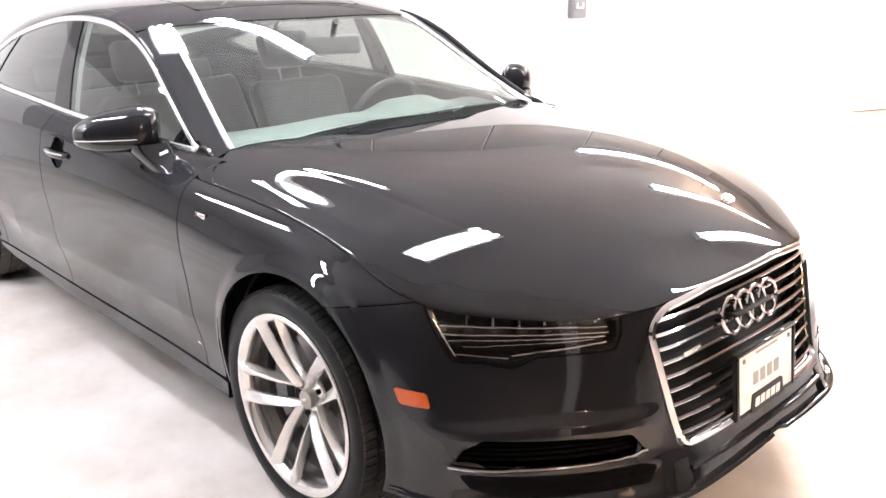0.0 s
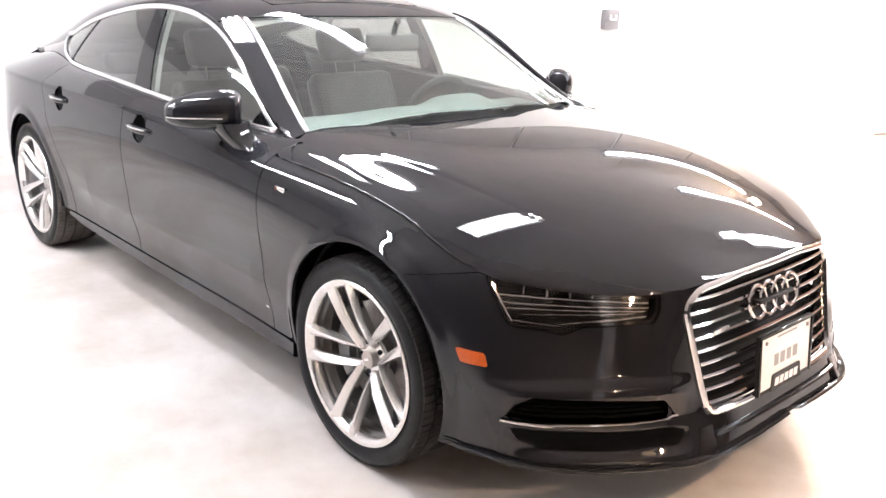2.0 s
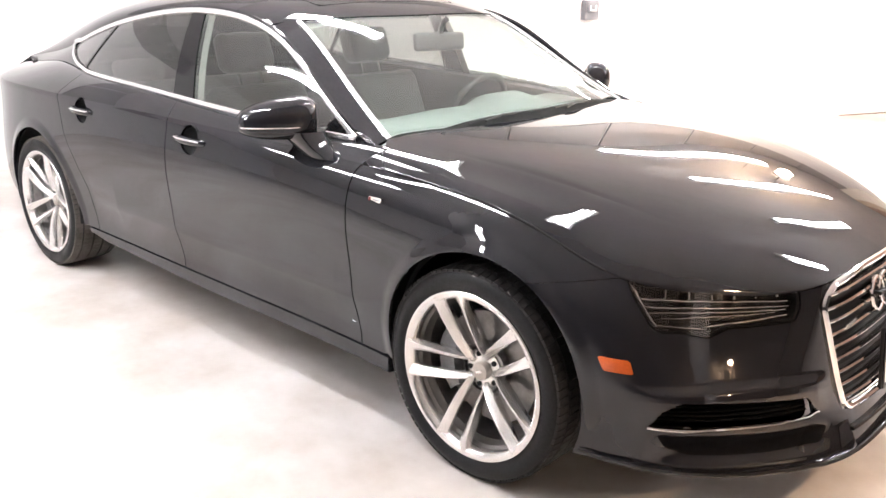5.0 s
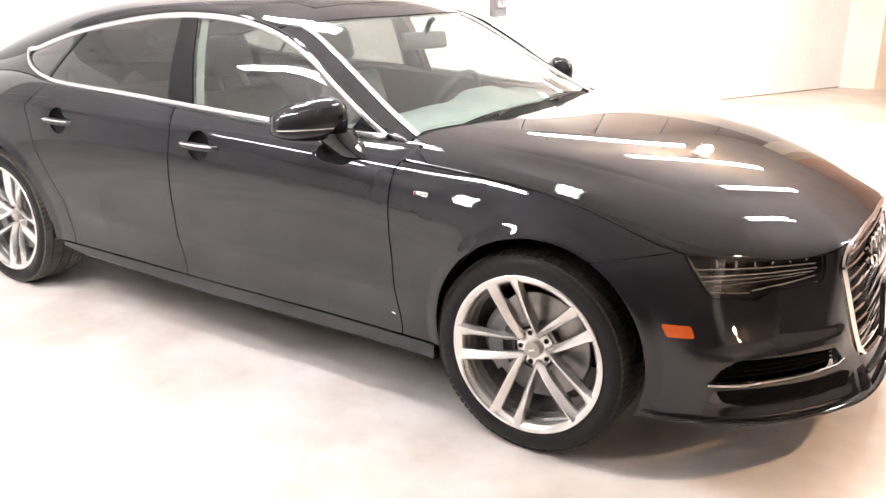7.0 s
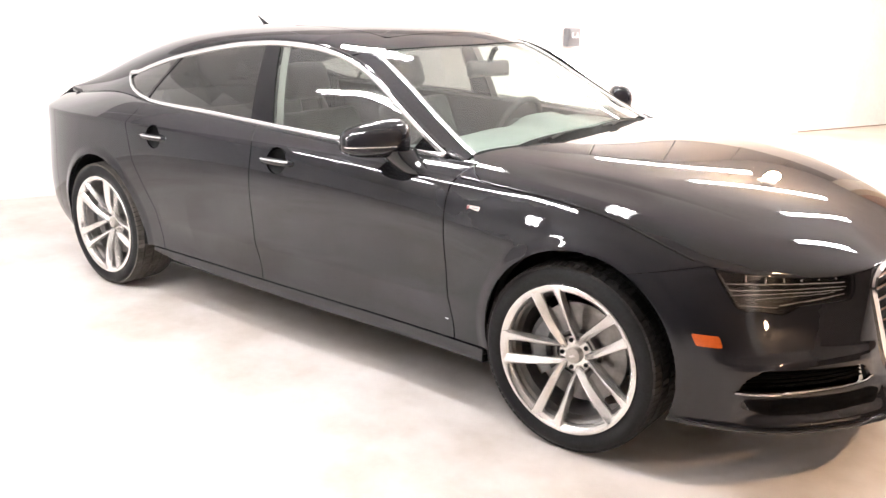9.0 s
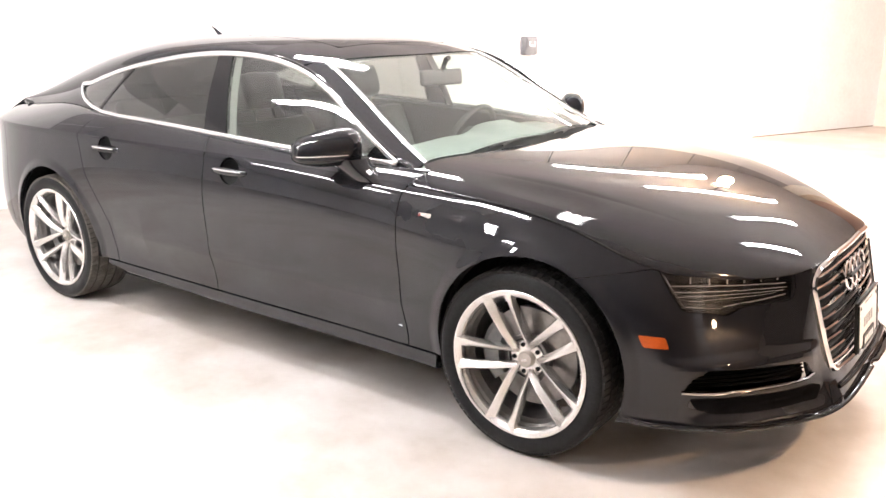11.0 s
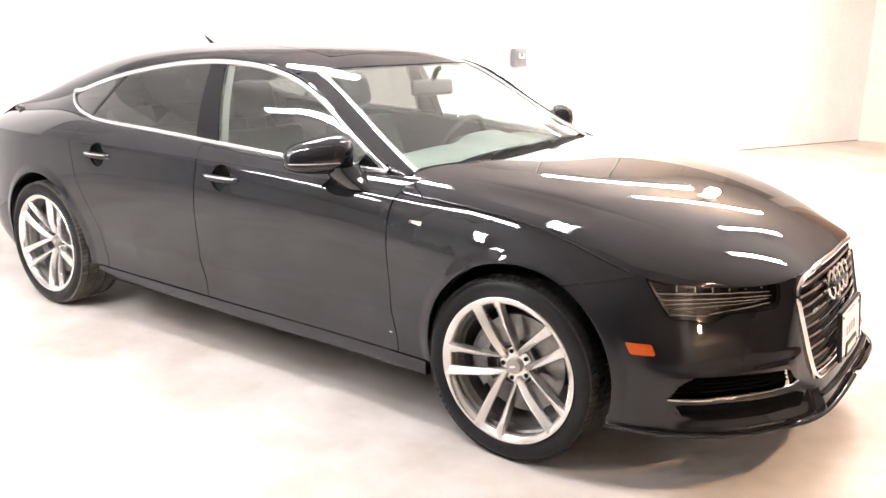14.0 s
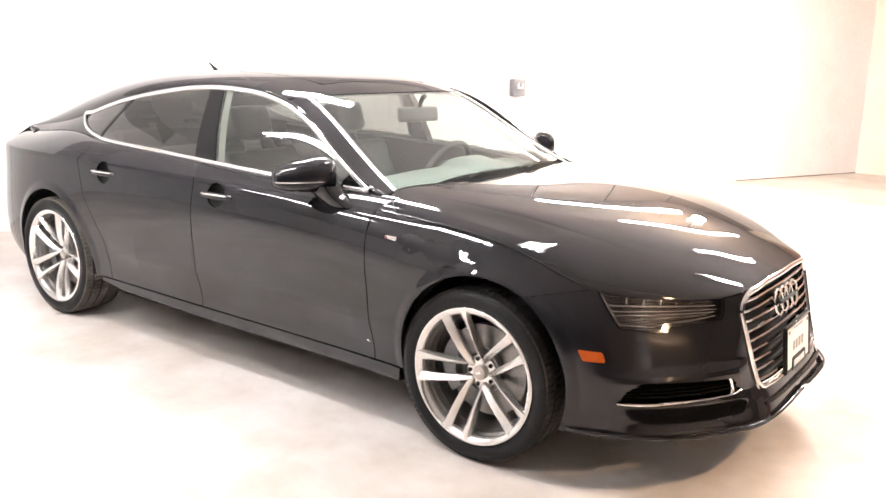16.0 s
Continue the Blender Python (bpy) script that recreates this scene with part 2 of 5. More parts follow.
class Spline:
    """A natural cubic spline through rows of values over rising knots."""

    def __init__(self, knots, values):
        self.k = np.asarray(knots, float)
        self.v = np.asarray(values, float)
        n = len(self.k)
        h = np.diff(self.k)
        a = np.zeros((n, n))
        r = np.zeros_like(self.v)
        a[0, 0] = a[-1, -1] = 1
        for i in range(1, n - 1):
            a[i, i - 1], a[i, i], a[i, i + 1] = h[i - 1], 2 * (h[i - 1] + h[i]), h[i]
            r[i] = 6 * ((self.v[i + 1] - self.v[i]) / h[i] - (self.v[i] - self.v[i - 1]) / h[i - 1])
        self.m = np.linalg.solve(a, r)

    def __call__(self, x):
        x = np.asarray(x, float)
        i = np.clip(np.searchsorted(self.k, x) - 1, 0, len(self.k) - 2)
        h = self.k[i + 1] - self.k[i]
        ex = (1,) * (self.v.ndim - 1)
        a = ((self.k[i + 1] - x) / h).reshape(x.shape + ex)
        b = ((x - self.k[i]) / h).reshape(x.shape + ex)
        h = h.reshape(x.shape + ex)
        return a * self.v[i] + b * self.v[i + 1] + ((a ** 3 - a) * self.m[i] + (b ** 3 - b) * self.m[i + 1]) * h * h / 6


def inside(px, py, poly):
    """Signed distance to a polygon, positive inside."""
    px, py = np.asarray(px, float), np.asarray(py, float)
    d = np.full(px.shape, 1e9)
    odd = np.zeros(px.shape, bool)
    for (ax, ay), (bx, by) in zip(poly, poly[1:] + poly[:1]):
        ex, ey = bx - ax, by - ay
        t = np.clip(((px - ax) * ex + (py - ay) * ey) / (ex * ex + ey * ey), 0, 1)
        d = np.minimum(d, np.hypot(px - ax - t * ex, py - ay - t * ey))
        cross = (ay > py) != (by > py)
        with np.errstate(divide="ignore", invalid="ignore"):
            xi = ax + (py - ay) / (by - ay if by != ay else 1e-9) * ex
        odd ^= cross & (px < xi)
    return np.where(odd, d, -d)


def rounded(poly, r, n=4):
    """A polygon with its corners rounded."""
    out = []
    m = len(poly)
    for i in range(m):
        p, a, b = Vector(poly[i]), Vector(poly[i - 1]), Vector(poly[(i + 1) % m])
        da, db = (a - p), (b - p)
        q = min(r, da.length * 0.45, db.length * 0.45)
        s, e = p + da.normalized() * q, p + db.normalized() * q
        for k in range(n + 1):
            t = k / n
            w = s * (1 - t) ** 2 + p * (2 * t * (1 - t)) + e * t ** 2
            out.append((w.x, w.y))
    return out


def panel(name, surf, au, bv, fields, mat, parent, label="", depth=0.012, lift=0.0):
    """The piece of a surface where all the fields are positive, with turned-in edges."""
    A, B = np.meshgrid(au, bv, indexing="ij")
    P = surf(A, B)
    F = [f(P[..., 0], P[..., 1], P[..., 2], A, B) for f in fields]
    na, nb = A.shape
    ids, ab = {}, []

    def vid(a, b):
        k = (round(a, 6), round(b, 6))
        if k not in ids:
            ids[k] = len(ab)
            ab.append(k)
        return ids[k]

    G = np.stack(F) if F else np.ones((1, na, nb))
    corner = np.stack([G[:, :-1, :-1], G[:, 1:, :-1], G[:, 1:, 1:], G[:, :-1, 1:]])
    every = (corner > 0).all(axis=(0, 1))
    none = (corner <= 0).all(axis=0).any(axis=0)
    faces = []
    for i in range(na - 1):
        for j in range(nb - 1):
            if none[i, j]:
                continue
            q = [(i, j), (i + 1, j), (i + 1, j + 1), (i, j + 1)]
            poly = [(A[c], B[c], G[(slice(None), *c)]) for c in q]
            if not every[i, j]:
                for k in range(len(G)):
                    res = []
                    for p, r in zip(poly, poly[1:] + poly[:1]):
                        if p[2][k] > 0:
                            res.append(p)
                        if (p[2][k] > 0) != (r[2][k] > 0):
                            t = p[2][k] / (p[2][k] - r[2][k])
                            res.append((p[0] + (r[0] - p[0]) * t, p[1] + (r[1] - p[1]) * t, p[2] + (r[2] - p[2]) * t))
                    poly = res
                    if len(poly) < 3:
                        break
            if len(poly) < 3:
                continue
            f = []
            for p in poly:
                k = vid(p[0], p[1])
                if k not in f:
                    f.append(k)
            if len(f) > 2:
                faces.append(f)
    if not faces:
        print("empty panel", name)
        return None
    root = list(range(len(ab)))

    def top(i):
        while root[i] != i:
            root[i] = root[root[i]]
            i = root[i]
        return i

    for f in faces:
        for k in f[1:]:
            root[top(k)] = top(f[0])
    count = {}
    for f in faces:
        count[top(f[0])] = count.get(top(f[0]), 0) + 1
    main = max(count, key=count.get)
    faces = [f for f in faces if top(f[0]) == main]
    used = sorted({k for f in faces for k in f})
    renum = {k: i for i, k in enumerate(used)}
    faces = [[renum[k] for k in f] for f in faces]
    ab = np.array([ab[k] for k in used])
    p = surf(ab[:, 0], ab[:, 1])
    ea, eb = (au[-1] - au[0]) * 2e-4, (bv[-1] - bv[0]) * 2e-4
    n = np.cross(surf(ab[:, 0] + ea, ab[:, 1]) - surf(ab[:, 0] - ea, ab[:, 1]), surf(ab[:, 0], ab[:, 1] + eb) - surf(ab[:, 0], ab[:, 1] - eb))
    n /= np.linalg.norm(n, axis=1)[:, None] + 1e-12
    away = p - np.array((-1.5, 0, 0.45)) * np.array((1, 1, 1))
    away[:, 0] *= 0.25
    if (n * away).sum() < 0:
        n = -n
    q = p[faces[len(faces) // 2]]
    fn = np.cross(q[1] - q[0], q[2] - q[0])
    if (fn * n[faces[len(faces) // 2]].mean(axis=0)).sum() < 0:
        faces = [f[::-1] for f in faces]
    p = p + n * lift
    edges = {}
    for f in faces:
        for a, b in zip(f, f[1:] + f[:1]):
            edges[(a, b)] = 1
    rim = [(a, b) for a, b in edges if (b, a) not in edges]
    verts = [tuple(c) for c in p]
    norm = [tuple(c) for c in n]
    if depth > 0:
        idx = {}
        for a, b in rim:
            for c in (a, b):
                if c not in idx:
                    idx[c] = len(verts)
                    verts += [tuple(p[c]), tuple(p[c] - n[c] * depth)]
                    norm += [(0, 0, 0)] * 2
        faces = faces + [[idx[b], idx[a], idx[a] + 1, idx[b] + 1] for a, b in rim]
    me = bpy.data.meshes.new(name)
    me.from_pydata(verts, [], faces)
    me.update()
    me.shade_smooth()
    me.normals_split_custom_set_from_vertices(norm)
    me.materials.append(mat)
    ob = new(name, me)
    ob.parent = parent
    if label:
        ob["label"] = label
    return ob


# ---- the car: its design lines, front axle at x = 0, nose towards +x ----
WB = 2.914
ARCH_F, ARCH_R, ARCH_RAD = (0.030, 0.370), (-WB + 0.040, 0.370), 0.362
EDGE = [(.822, 0, .717), (.817, .22, .713), (.797, .40, .701), (.720, .545, .690), (.602, .690, .702), (.446, .820, .731), (.20, .890, .815), (-.2, .912, .882),
        (-.6, .928, .905), (-1.2, .940, .925), (-1.8, .943, .931), (-2.4, .940, .930), (-2.9, .932, .931), (-3.4, .868, .925), (-3.76, .69, .92), (-3.93, .40, .915), (-3.97, 0, .915)]
WAIST = [(.863, 0, .52), (.860, .22, .52), (.838, .40, .52), (.780, .545, .52), (.660, .705, .52), (.506, .857, .51), (.25, .922, .575), (-.2, .942, .615),
         (-.6, .942, .635), (-1.2, .951, .655), (-1.8, .955, .665), (-2.4, .951, .665), (-2.9, .948, .665), (-3.4, .895, .63), (-3.78, .71, .61), (-3.98, .42, .61), (-4.02, 0, .61)]
LOW = [(.915, 0, .345), (.912, .22, .345), (.885, .40, .345), (.83, .55, .355), (.715, .72, .355), (.545, .852, .352), (.27, .908, .355), (-.2, .92, .345),
       (-.6, .900, .33), (-1.2, .897, .32), (-1.8, .898, .315), (-2.4, .902, .32), (-2.9, .925, .345), (-3.4, .88, .335), (-3.76, .70, .335), (-3.95, .42, .335), (-4.0, 0, .335)]
FOOT = [(.944, 0, .255), (.942, .22, .255), (.920, .425, .25), (.845, .578, .243), (.708, .742, .232), (.525, .85, .224), (.27, .885, .220), (-.2, .893, .228),
        (-.6, .905, .220), (-1.2, .910, .205), (-1.8, .912, .198), (-2.4, .908, .212), (-2.9, .885, .21), (-3.35, .845, .225), (-3.68, .67, .26), (-3.88, .40, .27), (-3.93, 0, .27)]
_w = np.array(WAIST)
_w[:6] = [(.887, 0, .52), (.884, .22, .52), (.863, .40, .52), (.805, .56, .52), (.685, .725, .52), (.517, .866, .51)]
TAU = np.r_[0, np.cumsum(np.linalg.norm(np.diff(_w, axis=0), axis=1))]
RAILS = [Spline(TAU, r) for r in (FOOT, LOW, WAIST, EDGE)]
VK = [0.0, 0.2, 0.56, 1.0]
# the top edge turns in over the last part of the height
INSET = Spline([0, TAU[4], TAU[5], TAU[6], TAU[7], TAU[8], TAU[9], TAU[-1]], [0, 0, .004, .026, .032, .027, .010, 0])
HIGH = Spline(TAU, np.einsum("k,k...c->...c", Spline(VK, np.eye(4))(0.82), np.stack([r(TAU) for r in RAILS])))
_e = np.array(EDGE)
_e[:, 1] -= INSET(TAU)
RAILS = RAILS[:3] + [HIGH, Spline(TAU, _e)]
VK = [0.0, 0.2, 0.56, 0.82, 1.0]


def ROLL(a):
    """How far the last of the top edge rolls over."""
    return .014 * np.clip(INSET(a) / .03, 0, 1)


def TIP(a):
    """The small radius on the crease along the doors."""
    return .007 * np.clip((a - TAU[7]) / (TAU[8] - TAU[7]), 0, 1) * np.clip((TAU[-1] - a) / .6, 0, 1)


def edge_line(a):
    e = RAILS[4](a)
    e[..., 1] -= ROLL(a) + TIP(a)
    return e


def side_surface(s):
    def f(a, b):
        pts = np.stack([r(a) for r in RAILS])
        # the spline across the rails is linear in the rail points: weights by v
        w = Spline(VK, np.eye(5))(b)
        out = np.einsum("...k,k...c->...c", w, pts)
        scoop = .020 * np.sin(np.clip((b - .035) / .145, 0, 1) * math.pi) ** 1.3 * np.clip((.98 - a) / .12, 0, 1) * np.clip((a - .43) / .10, 0, 1)
        ridge = .013 * np.where(b < .36, np.clip((b - .22) / .14, 0, 1) ** 1.5, np.exp(-((b - .36) / .09) ** 2)) * np.clip((a - TAU[7] - .15) / .25, 0, 1) * np.clip((TAU[11] - .05 - a) / .25, 0, 1)
        # a soft shelf over each bumper intake
        k = np.clip((.475 - b) / .075, 0, 1)
        shelf = .008 * k * k * (3 - 2 * k) * np.clip((b - .24) / .12, 0, 1) * np.clip((1.06 - a) / .14, 0, 1) * np.clip((a - .40) / .08, 0, 1)
        away = np.stack([out[..., 0] - .1, out[..., 1] * .9], -1)
        away = away / np.linalg.norm(away, axis=-1)[..., None]
        out[..., :2] += away * (shelf - scoop)[..., None]
        out[..., 1] += ridge
        # a narrow flare round each wheel arch
        for cx, cz in (ARCH_F, ARCH_R):
            k = np.clip((ARCH_RAD + .052 - np.hypot(out[..., 0] - cx, out[..., 2] - cz)) / .052, 0, 1)
            out[..., 1] += .009 * k * k * (3 - 2 * k) * np.clip((out[..., 1] - .80) / .06, 0, 1)
        out[..., 1] -= ROLL(a) * np.clip((b - .88) / .12, 0, 1) ** 2 + TIP(a) * np.clip((b - .95) / .05, 0, 1) ** 2
        out[..., 1] *= s
        return out
    return f


def both_sides(a, b):
    """The side surface over both sides of the car, by a signed distance from the nose."""
    p = side_surface(1)(np.abs(a), b)
    p[..., 1] *= np.where(a < 0, -1, 1)
    return p


# hood, from the edge line in to a spine
SPINE_X = Spline([TAU[0], TAU[3], TAU[5], TAU[7], TAU[9]], [.58, .46, .23, -.20, -1.1])
ZC = Spline([-1.2, -.5, -.3, 0, .3, .5, .6, .82], [1.05, .980, .965, .934, .887, .841, .812, .720])
HP = Spline([TAU[0], TAU[5], TAU[7], TAU[9]], [2.3, 3.2, 3.9, 5.6])


CREASE = Spline([-.75, -.47, -.19, .06, .27, .45, .60, .75], [.715, .696, .673, .636, .598, .553, .505, .455])
CREASE_Z = Spline([-.75, -.472, -.19, .06, .27, .45, .60, .85], [.984, .964, .934, .903, .869, .829, .790, .705])

FALL = Spline([-1.0, -.5, -.2, .05, .25, .45, .7], [2.6, 2.5, 1.6, 1.35, 2.0, 3.2, 3.4])


def hood_surface(s):
    def f(a, b):
        e = edge_line(a)
        xs = SPINE_X(a)
        # the crease runs along one row of the sheet
        w = np.clip((a - .62) / .45, 0, 1)
        w = w * w * (3 - 2 * w)
        tc = np.full(np.shape(a), .3)
        for _ in range(6):
            tc = np.clip(1 - CREASE(e[..., 0] + (xs - e[..., 0]) * tc) / np.maximum(e[..., 1], .1), .06, .7)
        tc = .3 + (tc - .3) * w
        t = np.clip(b, 0, 1)
        t = np.where(t < .3, t / .3 * tc, tc + (t - .3) / .7 * (1 - tc))
        x = e[..., 0] + (xs - e[..., 0]) * t
        y = e[..., 1] * (1 - t)
        z = ZC(x) - (ZC(e[..., 0]) - e[..., 2]) * (1 - (1 - (1 - t) ** HP(a)) ** 0.66)
        # outside the crease a hollow facet falls to the edge
        yc = CREASE(x)
        u = (np.abs(y) - yc) / np.maximum(e[..., 1] - yc, .05)
        drop = e[..., 2] - CREASE_Z(x)
        q = CREASE_Z(x) + drop * np.where(u > 0, np.clip(u, 0, 2) ** FALL(x), u * 1.0)
        q = q + np.where(u > 0, .012 * (np.clip(u, 0, 1) ** 1.35 - np.clip(u, 0, 1) ** 9), 0)
        q = q - np.where(u > 0, .005 * np.sin(np.clip(u / .72, 0, 1) * math.pi), 0) * np.clip((.42 - x) / .25, 0, 1)
        soft = .5 * (z + q - np.sqrt((z - q) ** 2 + .000008))
        z = z + (np.minimum(soft, z) - z) * w
        return np.stack([x, y * s, z], -1)
    return f


# belt line and roof rail, over x from tail to nose
GK = [-3.8, -3.4, -2.97, -2.55, -2.1, -1.68, -1.18, -.86, -.6, -.45]
BELT = Spline(GK, [(.555, .975), (.64, 1.005), (.715, 1.035), (.785, 1.016), (.82, 1.004), (.83, .988), (.826, .966), (.808, .952), (.79, .948), (.775, .946)])
RK = [-3.8, -3.4, -2.97, -2.77, -2.5, -2.16, -1.8, -1.5, -1.3, -1.08, -.93, -.78, -.62, -.45]
RAIL = Spline(RK, [(.54, .998), (.595, 1.045), (.652, 1.115), (.668, 1.167), (.682, 1.232), (.688, 1.292), (.690, 1.331), (.688, 1.330), (.694, 1.304), (.713, 1.228), (.737, 1.138), (.764, 1.045), (.792, .960), (.808, .89)])
TOP_Z = Spline([-3.8, -3.5, -3.1, -2.7, -2.3, -1.9, -1.5, -1.2, -1.0, -.8, -.6, -.4, -.2], [1.02, 1.125, 1.263, 1.352, 1.396, 1.409, 1.397, 1.346, 1.268, 1.178, 1.078, .970, .85])
ROOF_P = Spline([-3.8, -3.0, -1.6, -1.25, -.9, -.4], [3.2, 3.2, 2.9, 2.6, 2.3, 2.2])


def shoulder_surface(s):
    def f(a, b):
        # a is x; b 0 at the edge line, 1 at the belt
        e = EDGE_X(a)
        g = BELT(a)
        y = e[..., 0] + (g[..., 0] - e[..., 0]) * b
        z = e[..., 1] + (g[..., 1] - e[..., 1]) * (1 - (1 - b) ** 1.35)
        return np.stack([a, y * s, z], -1)
    return f


_tt = np.linspace(TAU[4], TAU[15], 1200)
_ee = edge_line(_tt)
_ord = np.argsort(_ee[:, 0])


def EDGE_X(x):
    return np.stack([np.interp(x, _ee[_ord, 0], _ee[_ord, 1]), np.interp(x, _ee[_ord, 0], _ee[_ord, 2])], -1)


def house_surface(s):
    def f(a, b):
        g, r = BELT(a), RAIL(a)
        bulge = 0.013 * np.sin(np.clip(b, 0, 1) * math.pi) * np.clip((r[..., 1] - g[..., 1]) / 0.3, 0, 1)
        y = g[..., 0] + (r[..., 0] - g[..., 0]) * b + bulge
        z = g[..., 1] + (r[..., 1] - g[..., 1]) * b
        return np.stack([a, y * s, z], -1)
    return f


def top_height(x, y):
    r = RAIL(x)
    u = np.clip(np.abs(y) / r[..., 0], 0, 1)
    e = np.interp(x, [-3.6, -1.45, -1.15], [.55, .55, 1.0])
    return r[..., 1] + (TOP_Z(x) - r[..., 1]) * (1 - u ** ROOF_P(x)) ** e


def top_surface(a, b):
    # a is x, b from -1 to 1 across
    y = RAIL(a)[..., 0] * b
    return np.stack([a, y, top_height(a, y)], -1)


def ws_half(x):
    """Half the windscreen's width."""
    return np.interp(x, [-1.25, -1.2, -.9, -.56, -.4], [.562, .574, .635, .714, .742])


car = new("car")
tagged(car, "glossy black four-door fastback car parked on pale polished concrete", "car")
GAP = 0.0025


def arch(c):
    return lambda x, y, z, a, b: np.hypot(x - c[0], z - c[1]) - ARCH_RAD


def rear_door_edge(z):
    return np.interp(z, [.2, .357, .50, .637, .744, .856, 1.1], [-2.37, -2.37, -2.382, -2.45, -2.512, -2.534, -2.585])


def mid_gap(z):
    return np.interp(z, [.2, .25, .60, .89, .928, .99, 1.1], [-1.608, -1.608, -1.60, -1.573, -1.58, -1.655, -1.68])


def front_gap(z):
    return np.interp(z, [.2, .327, .436, .655, .877, .92, .95], [-.49, -.491, -.504, -.510, -.512, -.495, -.465])


def wing_seam(x):
    """The height of the seam between bumper cover and front wing."""
    return np.interp(x, [.1, .21, .244, .45], [.686, .688, .694, .737])


def SILL(x):
    """The height of the seam over the side skirt."""
    return np.interp(x, [-2.6, -2.2, -1.6, -.34], [.298, .292, .290, .286])



def cup(cx, cz):
    """Outside the round recess behind a door handle."""
    return lambda x, y, z, a, b: np.hypot((x - cx) / .060, (z - cz) / .055) - 1


LAMP = rounded([(.485, .690), (.60, .73), (.772, .735), (.90, .745), (.997, .76), (.998, .733), (.972, .684), (.927, .613), (.905, .605), (.85, .603), (.78, .589), (.72, .612), (.515, .619), (.490, .65)], .008)
GRILLE = rounded([(-.36, .697), (-.2, .74), (.2, .74), (.36, .697), (.42, .655), (.372, .346), (-.372, .346), (-.42, .655)], .02)
INTAKE = rounded([(.981, .358), (.943, .406), (.885, .434), (.654, .428), (.523, .419), (.485, .372), (.54, .362), (.80, .360)], .01)
LOWER = rounded([(.955, .340), (.925, .300), (.86, .281), (.64, .284), (.47, .290), (.45, .330), (.50, .344), (.80, .345)], .012)
SIDE_T = lambda x0: float(np.interp(-x0, -_w[4:14, 0], TAU[4:14]))

